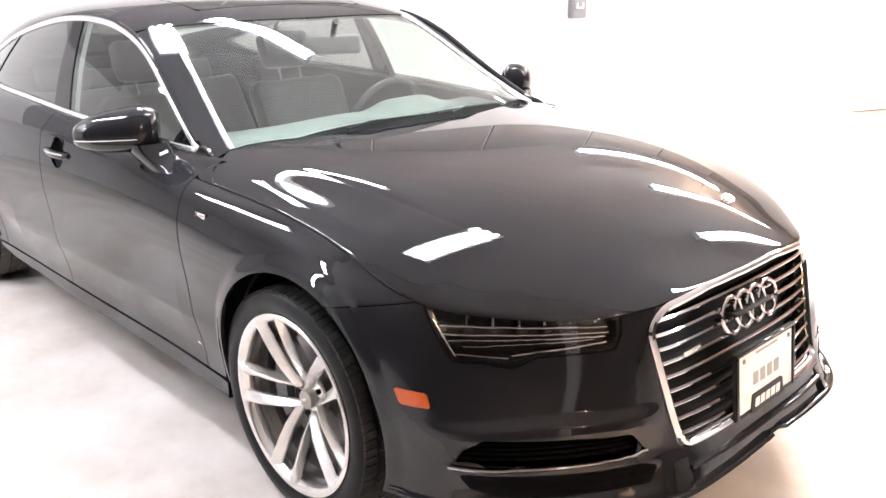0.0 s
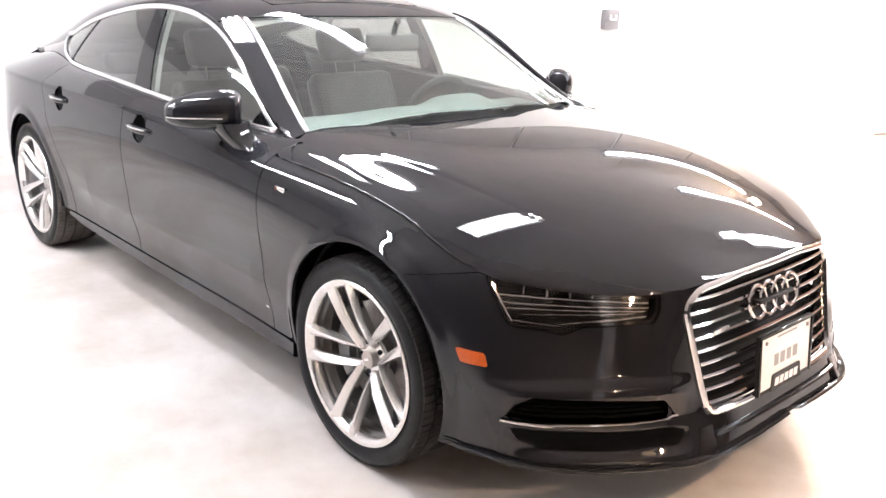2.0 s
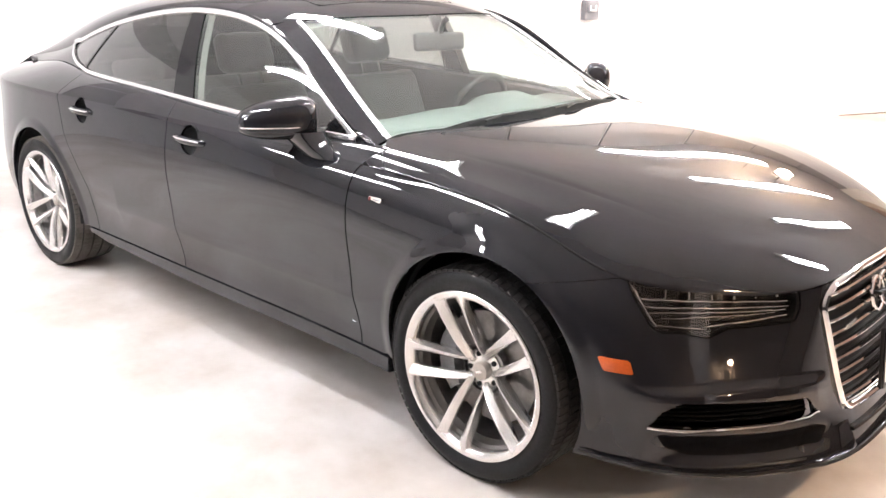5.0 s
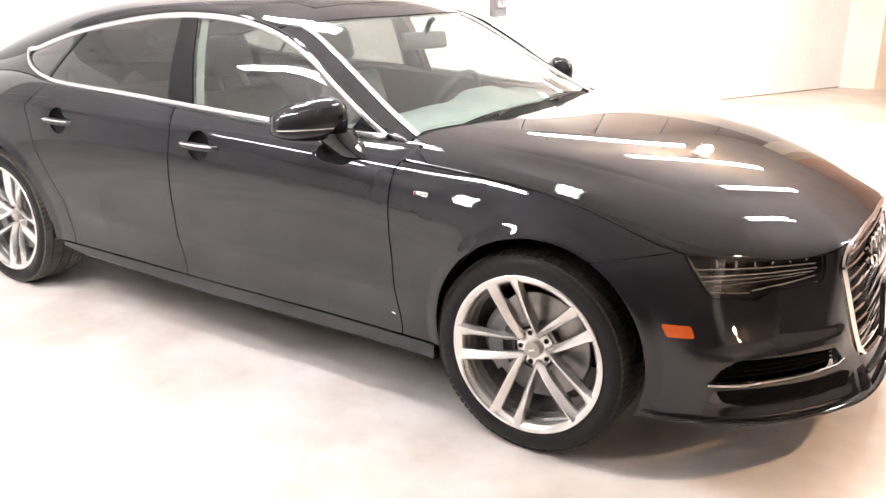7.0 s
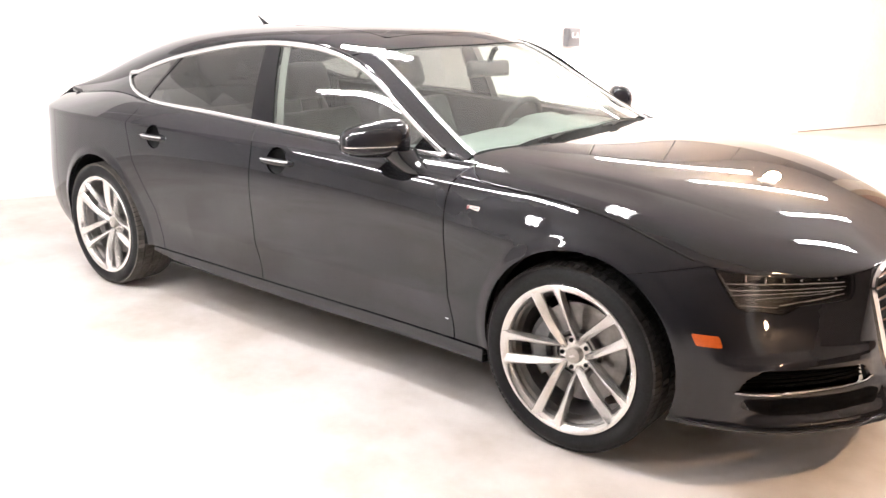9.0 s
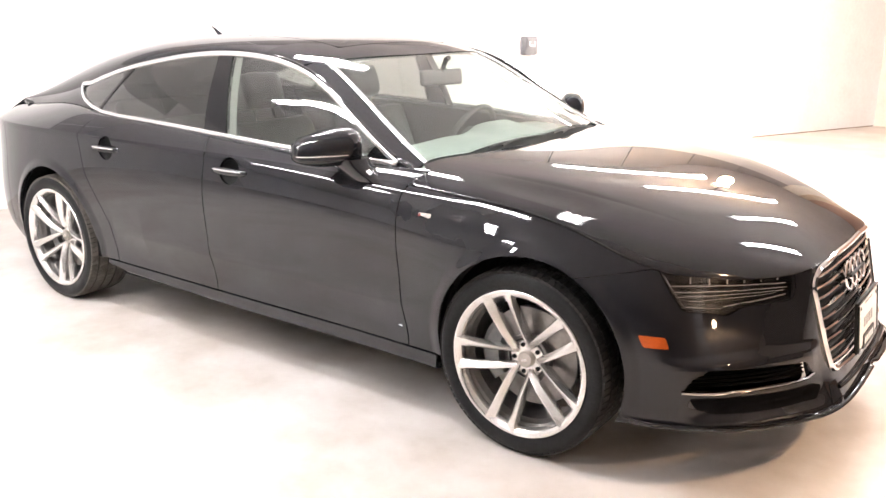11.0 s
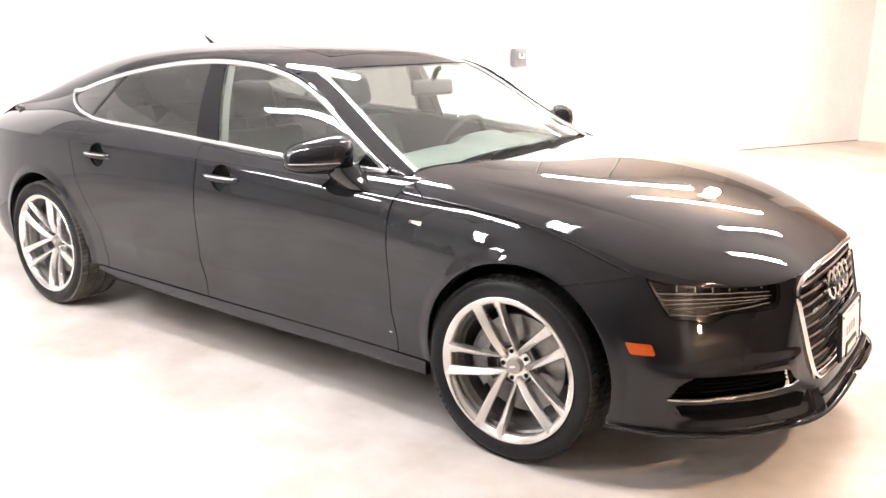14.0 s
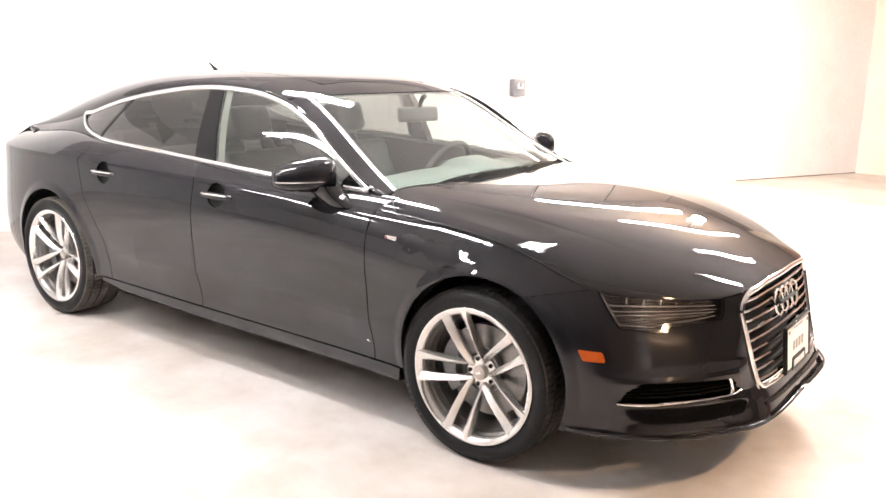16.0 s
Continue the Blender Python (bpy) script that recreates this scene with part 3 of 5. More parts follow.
TAIL = [(-2.607, 1.026), (-2.68, 1.0345), (-2.739, 1.046), (-2.79, 1.058), (-2.835, 1.073), (-2.875, 1.091), (-2.904, 1.108), (-2.919, 1.122), (-2.920, 1.131), (-2.906, 1.137), (-2.880, 1.1405)]
DLO_TAIL = [(-.3, .8), (-2.4, .8)] + TAIL + [(-2.5, 1.45), (-.3, 1.45)]
DOORS = {}
for s in (-1, 1):
    side, shoulder, house = side_surface(s), shoulder_surface(s), house_surface(s)
    V = np.linspace(0, 1, 62)
    # bumper cover
    t_end = SIDE_T(-.02)
    bump_top = lambda x, y, z, a, b: np.minimum((1 - b) * 0.3 - GAP, np.where(a > .99, wing_seam(x) - z, 1))
    part_fields = [arch(ARCH_F), bump_top,
                   lambda x, y, z, a, b: -inside(a, z, LAMP) - GAP,
                   lambda x, y, z, a, b: -inside(y, z, GRILLE),
                   lambda x, y, z, a, b: -inside(a, z, INTAKE)]
    if s > 0:
        panel("front_bumper", both_sides, np.linspace(-t_end, t_end, 461), np.linspace(0, 1, 90), [(lambda f: lambda x, y, z, a, b: f(x, y, z, np.abs(a), b))(f) for f in part_fields], PAINT, car, "gloss black front bumper cover")
    # fender
    panel("front_fender", side, np.linspace(SIDE_T(.50), SIDE_T(-.56), 170), V,
          [arch(ARCH_F), lambda x, y, z, a, b: x - front_gap(z) - GAP, lambda x, y, z, a, b: np.where(x > .02, z - wing_seam(x) - GAP, z - SILL(x) - GAP),
           lambda x, y, z, a, b: -inside(a, z, LAMP) - GAP, lambda x, y, z, a, b: 1 - b - .004], PAINT, car)
    fdoor = panel("front_door", side, np.linspace(SIDE_T(-.48), SIDE_T(-1.70), 130), V,
          [lambda x, y, z, a, b: front_gap(z) - x - GAP, lambda x, y, z, a, b: x - mid_gap(z) - GAP, lambda x, y, z, a, b: z - SILL(x) - GAP, cup(-1.410, .864)], PAINT, car, depth=0.012)
    rdoor = panel("rear_door", side, np.linspace(SIDE_T(-1.5), SIDE_T(-2.7), 130), V,
          [lambda x, y, z, a, b: mid_gap(z) - x - GAP, lambda x, y, z, a, b: x - rear_door_edge(z) - GAP, lambda x, y, z, a, b: z - SILL(x) - GAP, arch(ARCH_R), cup(-2.308, .878)], PAINT, car, depth=0.012)
    quarter_p = panel("rear_quarter", side, np.linspace(SIDE_T(-2.3), SIDE_T(-3.45), 150), V,
          [lambda x, y, z, a, b: rear_door_edge(z) - x - GAP, arch(ARCH_R), lambda x, y, z, a, b: x + 3.38, lambda x, y, z, a, b: np.where(x > -2.9, z - SILL(x) - GAP, 1)], PAINT, car)
    if s > 0:
        span = TAU[-1] - SIDE_T(-3.2)
        panel("rear_bumper", lambda a, b: both_sides(np.copysign(TAU[-1] - np.abs(a), a), b), np.linspace(-span, span, 241), V, [lambda x, y, z, a, b: -3.384 - x, arch(ARCH_R)], PAINT, car)
    # shoulder pieces up to the windows
    XB = np.linspace(-1.75, -.44, 110)
    panel("door_shoulder", shoulder, XB, np.linspace(0, 1, 26),
          [lambda x, y, z, a, b: front_gap(z) - x - GAP, lambda x, y, z, a, b: x - mid_gap(z) - GAP], PAINT, fdoor, depth=0.0)
    panel("door_shoulder", shoulder, np.linspace(-2.75, -1.5, 110), np.linspace(0, 1, 26),
          [lambda x, y, z, a, b: mid_gap(z) - x - GAP, lambda x, y, z, a, b: x - rear_door_edge(z) - GAP], PAINT, rdoor, depth=0.0)
    panel("quarter_shoulder", shoulder, np.linspace(-3.78, -2.45, 110), np.linspace(0, 1, 26),
          [lambda x, y, z, a, b: rear_door_edge(z) - x - GAP], PAINT, quarter_p, depth=0.0)
    # side glass and posts
    XH = np.linspace(-3.0, -.60, 220)
    VH = np.linspace(0, 1, 40)
    dlo = lambda x, y, z, a, b: np.minimum(np.minimum(z - BELT(x)[..., 1] - .012, RAIL(x)[..., 1] - .012 - z), inside(x, z, DLO_TAIL) - .006)
    post = lambda z: np.interp(z, [.98, 1.318], [-1.564, -1.645])
    post_r = lambda z: np.interp(z, [.98, 1.318], [-1.716, -1.738])
    quarter = lambda z: np.interp(z, [1.017, 1.245], [-2.63, -2.40])
    panel("front_side_window", house, XH, VH, [dlo, lambda x, y, z, a, b: x - post(z) - .004], SIDE_GLASS, fdoor, "green-tinted side window", depth=0.004, lift=-.004)
    panel("rear_side_window", house, XH, VH, [dlo, lambda x, y, z, a, b: post_r(z) - x - .004, lambda x, y, z, a, b: x - quarter(z) - .012], PRIVACY, rdoor, "dark privacy glass", depth=0.004, lift=-.004)
    panel("quarter_window", house, XH, VH, [dlo, lambda x, y, z, a, b: quarter(z) - .012 - x], PRIVACY, car, "dark privacy glass", depth=0.004, lift=-.004)
    panel("window_divider", house, XH, VH, [dlo, lambda x, y, z, a, b: .012 - np.abs(x - quarter(z))], GLOSS, car, depth=0.01)
    panel("door_post", house, XH, VH, [dlo, lambda x, y, z, a, b: post(z) - x, lambda x, y, z, a, b: x - post_r(z)], GLOSS, car, "gloss black door post", depth=0.01)
    panel("rear_pillar", house, np.linspace(-3.78, -2.5, 120), VH, [lambda x, y, z, a, b: -dlo(x, y, z, a, b) - .002, lambda x, y, z, a, b: -2.55 - x], PAINT, car)
    DOORS[s] = (fdoor, rdoor)
    # bright trim round the windows
    xs = np.linspace(-2.58, -.63, 80)
    xu = np.linspace(-2.835, -.63, 90)
    low = [(x, s * (y + .004), z + .004) for x, (y, z) in zip(xs, BELT(xs))]
    upp = [(x, s * (y + .003), z - .006) for x, (y, z) in zip(xu, RAIL(xu))][::-1]
    tip = []
    for x, z in TAIL[::-1]:
        g, r = BELT(x), RAIL(x)
        tip.append((x, s * (g[0] + (r[0] - g[0]) * min(1, (z - g[1]) / (r[1] - g[1])) + .004), z))
    part("window_trim", bm_tube(low + upp + tip, .0125, 8, closed=True, flat=.6), SATIN, car, "bright metal window surround", smooth=80)
    # windscreen post
    panel("windscreen_post", top_surface, np.linspace(-1.30, -.55, 90), np.linspace(.6, 1.0, 20) * s if s > 0 else np.linspace(-1.0, -.6, 20),
          [lambda x, y, z, a, b: np.abs(y) - ws_half(x) - .002, lambda x, y, z, a, b: x + 1.215, lambda x, y, z, a, b: z - .945 + np.clip(x + .6, 0, 1) * .2], PAINT, car)

# hood: one sheet over both sides
def hood_full(a, b):
    l, r = hood_surface(-1), hood_surface(1)
    pr, pl = r(np.abs(a), b), l(np.abs(a), b)
    return np.where((a >= 0)[..., None], pr, pl)


def hood_cut(x, y, z, a, b):
    """Positive ahead of the shut line that runs from the windscreen's foot out to the edge line."""
    return x - np.interp(np.abs(y), [0, .5, .66, .74, .84, .90, .95], [-.42, -.46, -.52, -.535, -.455, -.355, -.33])


hood_end = SIDE_T(-.75)
panel("hood", hood_full, np.linspace(-hood_end, hood_end, 521), np.r_[np.linspace(0, .3, 50), np.linspace(.3, 1, 66)[1:]],
      [lambda x, y, z, a, b: hood_cut(x, y, z, a, b) - GAP, lambda x, y, z, a, b: z - top_height(x, y)], PAINT, car, "gloss black hood", depth=0.0)
for s in (-1, 1):
    panel("fender_top", hood_surface(s), np.linspace(SIDE_T(-.1), SIDE_T(-.9), 120), np.linspace(0, 1, 90) ** 1.5,
          [lambda x, y, z, a, b: -hood_cut(x, y, z, a, b) - GAP, lambda x, y, z, a, b: x - front_gap(z) - GAP, lambda x, y, z, a, b: z - top_height(x, y), lambda x, y, z, a, b: np.abs(y) - .66], PAINT, car)

header = lambda x, y: x - (-1.118 - .24 * y * y)
panel("windscreen", top_surface, np.linspace(-1.25, -.36, 110), np.linspace(-1, 1, 110),
      [lambda x, y, z, a, b: ws_half(x) - np.abs(y) - .002, lambda x, y, z, a, b: header(x, y) - .003,
       lambda x, y, z, a, b: hood_cut(x, y, z, a, b) * -1 - .036], GLASS, car, "green-tinted laminated windscreen", depth=0.005, lift=-.003)
panel("roof", top_surface, np.linspace(-2.65, -1.1, 140), np.linspace(-1, 1, 90),
      [lambda x, y, z, a, b: -header(x, y) - .003, lambda x, y, z, a, b: x + 2.56,
       lambda x, y, z, a, b: -inside(x, y, [(-1.28, -.40), (-1.28, .40), (-1.86, .42), (-1.86, -.42)])], PAINT, car, depth=0.015)
panel("sunroof", top_surface, np.linspace(-1.95, -1.2, 50), np.linspace(-.8, .8, 50),
      [lambda x, y, z, a, b: inside(x, y, rounded([(-1.28, -.40), (-1.28, .40), (-1.86, .42), (-1.86, -.42)], .03)) - .006], GLOSS, car, "black glass sunroof panel", depth=0.01)
panel("rear_window", top_surface, np.linspace(-3.5, -2.5, 80), np.linspace(-1, 1, 70),
      [lambda x, y, z, a, b: -2.566 - x, lambda x, y, z, a, b: x + 3.36, lambda x, y, z, a, b: .56 - np.abs(b)], PRIVACY, car, "dark tinted rear window", depth=0.005, lift=-.002)
panel("tailgate", top_surface, np.linspace(-3.8, -2.5, 100), np.linspace(-1, 1, 90),
      [lambda x, y, z, a, b: -np.minimum(np.minimum(-2.560 - x, x + 3.366), .566 - np.abs(b)), lambda x, y, z, a, b: -2.56 - x, lambda x, y, z, a, b: x + 3.78], PAINT, car, depth=0.012)


def tail_deck(a, b):
    # a across -1..1, b from the tailgate's end down to the edge line
    y0 = RAIL(np.full_like(a, -3.78))[..., 0] * a
    t = TAU[14] + (TAU[16] - TAU[14]) * (1 - np.abs(a))
    e = edge_line(t)
    ya = np.sign(a) * e[..., 1]
    z0 = top_height(np.full_like(a, -3.78), y0)
    return np.stack([-3.78 + (e[..., 0] + 3.78) * b, y0 + (ya - y0) * b, z0 + (e[..., 2] - z0) * b], -1)


panel("tail_deck", tail_deck, np.linspace(-1, 1, 60), np.linspace(0, 1, 12), [], PAINT, car, depth=0.0)

for s in (-1, 1):
    side, house = side_surface(s), house_surface(s)
    # lamp: black bowl set back, clear lens flush, light bars and modules between
    LT = np.linspace(.46, 1.02, 90)
    LV = np.linspace(.62, 1.0, 50)
    in_lamp = lambda x, y, z, a, b: inside(a, z, LAMP)
    lamp = panel("headlamp", side, LT, LV, [in_lamp], SMOKE, car, "dark grey headlamp housing behind a clear lens", depth=0.0, lift=-.045)
    panel("lens", side, LT, LV, [lambda x, y, z, a, b: in_lamp(x, y, z, a, b) - GAP], LENS, lamp, "clear plastic lens", depth=0.004, lift=.001)
    panel("wall_rim", side, LT, LV, [in_lamp, lambda x, y, z, a, b: .010 - in_lamp(x, y, z, a, b)], GLOSS, lamp, depth=0.045, lift=-.004)

    def lamp_bar(t0, t1, z0, z1, thick, mat, name, lift=-.02, n=16, flat=1.0):
        pts = []
        for k in range(n + 1):
            t = t0 + (t1 - t0) * k / n
            z = z0 + (z1 - z0) * k / n
            vv = np.linspace(.5, 1, 120)
            q = side(np.full(120, t), vv)
            i = int(np.argmin(np.abs(q[:, 2] - z)))
            c = q[i]
            nrm = np.array((c[0] - .1, c[1] * .9, 0))
            nrm /= np.linalg.norm(nrm)
            pts.append(tuple(c + nrm * lift))
        return part(name, bm_tube(pts, thick, 8, flat=flat), mat, lamp)
    for t0, t1, z0, z1, w, mat, lift in ((.52, .955, .666, .682, .0030, LED, -.016), (.52, .945, .655, .664, .0016, SATIN, -.010), (.53, .935, .645, .648, .0022, LED, -.016),
                                         (.53, .78, .632, .612, .0020, SATIN, -.014), (.79, .915, .606, .618, .0020, LED, -.014), (.56, .90, .636, .630, .0016, LED, -.024),
                                         (.918, .985, .616, .716, .0042, CHROME, -.008), (.935, .992, .640, .735, .0022, LED, -.014), (.985, .55, .735, .690, .0022, LED, -.012)):
        lamp_bar(t0, t1, z0, z1, w, mat, "light_strip", lift)
    for k in range(6):
        t = .545 + k * .068
        zt = float(edge_line(t)[2]) - .008
        lamp_bar(t, t + .003, zt, .678, .0022, LED if k % 2 else SATIN, "light_fin", -.018, 6, 1.5)
        c = side(np.array([t + .034]), np.array([.93]))[0]
        o = part("light_module", bm_lathe([(.0, -.004), (.014, -.004), (.017, .0), (.0175, .02), (.0, .02)], 20), SMOKE, lamp)
        o.matrix_basis = look(Vector(c) * 1.0 + Vector((-.035, 0, -.004)), Vector(c) + Vector((2, s * .6, -.004))) @ pose(0, 0, 0, 90)
    # side marker
    mk = rounded([(1.092, .536), (.997, .532), (.994, .497), (1.082, .499)], .008)
    panel("side_marker", side, np.linspace(.97, 1.12, 40), np.linspace(.4, .7, 40), [lambda x, y, z, a, b: inside(a, z, mk)], AMBER, car, "orange side marker lens", depth=0.006, lift=.004)
    # air intakes: recessed backs with a blade and honeycomb
    deep = panel("air_intake", side, np.linspace(.45, 1.05, 80), np.linspace(.15, .5, 40), [lambda x, y, z, a, b: inside(a, z, INTAKE) + .02], RECESS_BLACK, car, "black slatted air intake", depth=0.0, lift=-.05)

    def on_side(t, z, off=0.0):
        vv = np.linspace(0, 1, 240)
        q = side(np.full(240, t), vv)
        i = int(np.argmin(np.abs(q[:, 2] - z)))
        a, b = side(np.array([t + .01]), np.array([vv[i]]))[0], side(np.array([t - .01]), np.array([vv[i]]))[0]
        n = np.cross(a - b, (0, 0, 1.0))
        n /= np.linalg.norm(n)
        if n[1] * s < 0 or (abs(n[1]) < .05 and n[0] < 0):
            n = -n
        return tuple(q[i] + n * off)
    part("intake_blade", bm_tube([on_side(t, .3585 + .009 * math.sin((.981 - t) * 3.0) + .006 * (t < .51), .004) for t in np.linspace(.981, .484, 30)], lambda k: .0062 * (0.55 + .45 * math.sin(math.pi * min(1, k * 1.15 + .08))), 8, flat=1.2), CHROME, car, "bright metal intake blade")
    for k, zz in enumerate((.376, .389, .402, .415)):
        part("intake_slat", bm_tube([on_side(t, zz, -.024) for t in np.linspace(.955 - .012 * k, .51 + .004 * k, 20)], .003, 6, flat=2.5), RECESS_BLACK, deep)
    # side skirt: a plank that leans out under the doors, cut off square behind the front wheel
    rows = []
    for k in range(41):
        x = -.352 - (2.455 - .352) * k / 40
        y = abs(on_side(SIDE_T(x), SILL(x) + .004)[1])
        zb = float(np.interp(x, [-2.455, -2.3, -1.9, -1.4, -.35], [.268, .246, .236, .228, .229]))
        out = float(np.interp(x, [-2.455, -2.2, -1.8], [.002, .004, .005]))
        zt = SILL(x) - .003
        rows.append([Vector((x, s * (y + d), z)) for d, z in ((-.05, zt - .004), (.0, zt), (.004, zt - .001), (out, zb + .010), (out + .001, zb + .005), (out - .004, zb), (-.05, zb - .008))])
    part("side_skirt", bm_loft(rows), PAINT, car, "gloss black side skirt", smooth=40)
    cy = abs(on_side(SIDE_T(-.525), .362)[1])
    if s < 0:
        part("paint_chip", bm_prism([(-.010, .0015), (-.004, -.0005), (.009, -.003), (.003, .0015)], .0012, (-.525, s * (cy - .0004), .362), an=(0, s, 0)), WHITE, DOORS[s][0], "small pale paint chip")
    # flat near-black sheet that paints the recess's shade under the blade
    panel("lower_intake", side, np.linspace(.44, 1.0, 90), np.linspace(.02, .35, 40), [lambda x, y, z, a, b: inside(a, z, LOWER)], RECESS_BLACK, car, "flat black sheet standing for the shaded recess under the blade", depth=0.006, lift=.002)
    # front lip
    part("front_lip", bm_tube([on_side(t, .240 + .020 * max(0.0, 1 - t / .8), .006) for t in np.linspace(1.16, 0.0 if s < 0 else .004, 44)], lambda k: .009 * min(1, .1 + k * 5), 8, flat=1.7), GLOSS, car, "gloss black front splitter lip")
    # the centre of the lip: a ledge over it and a fin at its end
    part("lip_fin", bm_loft([[Vector(on_side(t, z, o)) for t, o in ((.35, -.01), (.352, w), (.372, w * 1.1), (.40, .002), (.40, -.012))] for z, w in ((.322, .001), (.304, .005), (.284, .011), (.262, .015), (.244, .011))]), PAINT, car, "gloss black fin at the lip's step")
    # fender badge, unreadable
    by = abs(on_side(SIDE_T(-.391), .813)[1])
    b = part("fender_badge", bm_prism(rounded([(-.030, -.008), (.026, -.008), (.032, .008), (-.024, .008)], .003), .003, (-.391, s * (by - .0005), .813), an=(0, s, 0)), CHROME, car, "small bright badge with a red corner")
    part("red_corner", bm_prism([(-.027, -.006), (-.020, -.006), (-.015, .006), (-.022, .006)], .0015, (-.391, s * (by + .0026), .813), an=(0, s, 0)), RED, b)
    part("badge_bar", bm_prism([(-.006, -.0025), (.022, -.0025), (.024, .0025), (-.004, .0025)], .0012, (-.391, s * (by + .0026), .813), an=(0, s, 0)), GREY_INK, b)
    # handles
    for door, hx, hz, hy in ((DOORS[s][0], -1.410, .864, .9490), (DOORS[s][1], -2.308, .878, .9490)):
        bowl = bmesh.new()
        rows = []
        for i in range(7):
            r = math.cos(i / 6 * math.pi / 2)
            dpt = math.sin(i / 6 * math.pi / 2) * .045
            rows.append([(hx + .066 * r * math.cos(k * math.pi / 12), s * (hy - .004 - dpt), hz + .060 * r * math.sin(k * math.pi / 12)) for k in range(24)])
        bm_loft(rows[:-1], caps=False, bm=bowl)
        bowl.verts.ensure_lookup_table()
        bowl.faces.new(bowl.verts[-24:])
        part("handle_recess", bowl, DARK, door)
        pts = [(hx + .104 - .208 * k / 14, s * (hy + .002 + .022 * math.sin(math.pi * k / 14) ** .6), hz + .002 * math.sin(math.pi * k / 14)) for k in range(15)]
        h = part("door_handle", bm_tube(pts, lambda k: 0.0155 * (.60 + .40 * math.sin(math.pi * min(1, max(0, k))) ** .5), 14, flat=.62), PAINT, door, "gloss black pull handle with a bright strip")
        part("handle_strip", bm_tube([(x, y + s * .0072, z + .0048) for x, y, z in pts[1:-1]], lambda k: .0042 * (.5 + .5 * math.sin(math.pi * min(1, max(0, k))) ** .5), 8, flat=.9), SATIN, h, "bright metal strip")
    # mirror
    ax = Vector((-.56, s * .83, 0)).normalized()
    fw = Vector((0, 0, 1)).cross(ax) * (1 if s < 0 else -1)
    c0 = Vector((-.845, s * .950, 1.006))
    rows = []
    for i in range(17):
        u = -1 + 2 * i / 16
        prof = (1 - abs(u) ** (2.4 if u > 0 else 3.4)) ** (1 / 2.1)
        row = []
        for k in range(24):
            an = 2 * math.pi * k / 24
            cx, cz = math.cos(an), math.sin(an)
            px = math.copysign(abs(cx) ** .8, cx) * .084 * prof * (1 if cx > 0 else .55)
            pz = math.copysign(abs(cz) ** .75, cz) * (.074 if cz > 0 else .060) * prof * (1.02 - .20 * u) - .008 * u
            row.append(c0 + ax * (u * .146) + fw * px + Vector((0, 0, pz)))
        rows.append(row)
    mir = part("door_mirror", bm_loft(rows[1:-1]), PAINT, car, "gloss black door mirror", smooth=60)
    foot = []
    for j in range(7):
        f = j / 6
        c = Vector((-.715, s * .868, .895)).lerp(c0 - ax * .075 + Vector((0, 0, -.03)), f)
        wx, wy = .098 - .016 * math.sin(f * math.pi) - .012 * f, .046 + .022 * f
        foot.append([c + Vector((wx * math.copysign(abs(math.cos(k * math.pi / 10)) ** .7, math.cos(k * math.pi / 10)), s * wy * math.copysign(abs(math.sin(k * math.pi / 10)) ** .7, math.sin(k * math.pi / 10)), 0)) for k in range(20)])
    part("mirror_foot", bm_loft(foot), GLOSS, mir, smooth=50)
    rim = []
    for k in range(28):
        an = 2 * math.pi * k / 28
        rim.append(c0 - fw * .046 + ax * (.118 * math.copysign(abs(math.cos(an)) ** .7, math.cos(an))) + Vector((0, 0, .054 * math.copysign(abs(math.sin(an)) ** .7, math.sin(an)))))
    bg = bmesh.new()
    bg.faces.new([bg.verts.new(p) for p in rim])
    part("mirror_glass", bg, MIRROR, mir)
    part("turn_signal", bm_tube([c0 + ax * u + fw * (.0825 * (1 - abs(u / .144) ** 3.2) ** .45 - .001) + Vector((0, 0, -.012)) for u in np.linspace(-.07, .122, 14)], .0022, 6), SATIN, mir, "slim turn signal strip")
    # black corner piece ahead of the window
    panel("mirror_corner", house, np.linspace(-.95, -.62, 50), np.linspace(0, 1, 30), [lambda x, y, z, a, b: x - np.interp(z, [.94, 1.02], [-.80, -.74])], GLOSS, car, depth=0.008, lift=.0)

# dark seal in the gap between hood and fender
for s in (-1, 1):
    pts = [tuple(p * np.array((1, s, 1)) + np.array((0, s * .002, -.0005))) for p in edge_line(np.linspace(1.06, SIDE_T(-.36), 60))]
    part("hood_seal", bm_tube(pts, .0036, 6), DARK, car, "dark shut line seal")

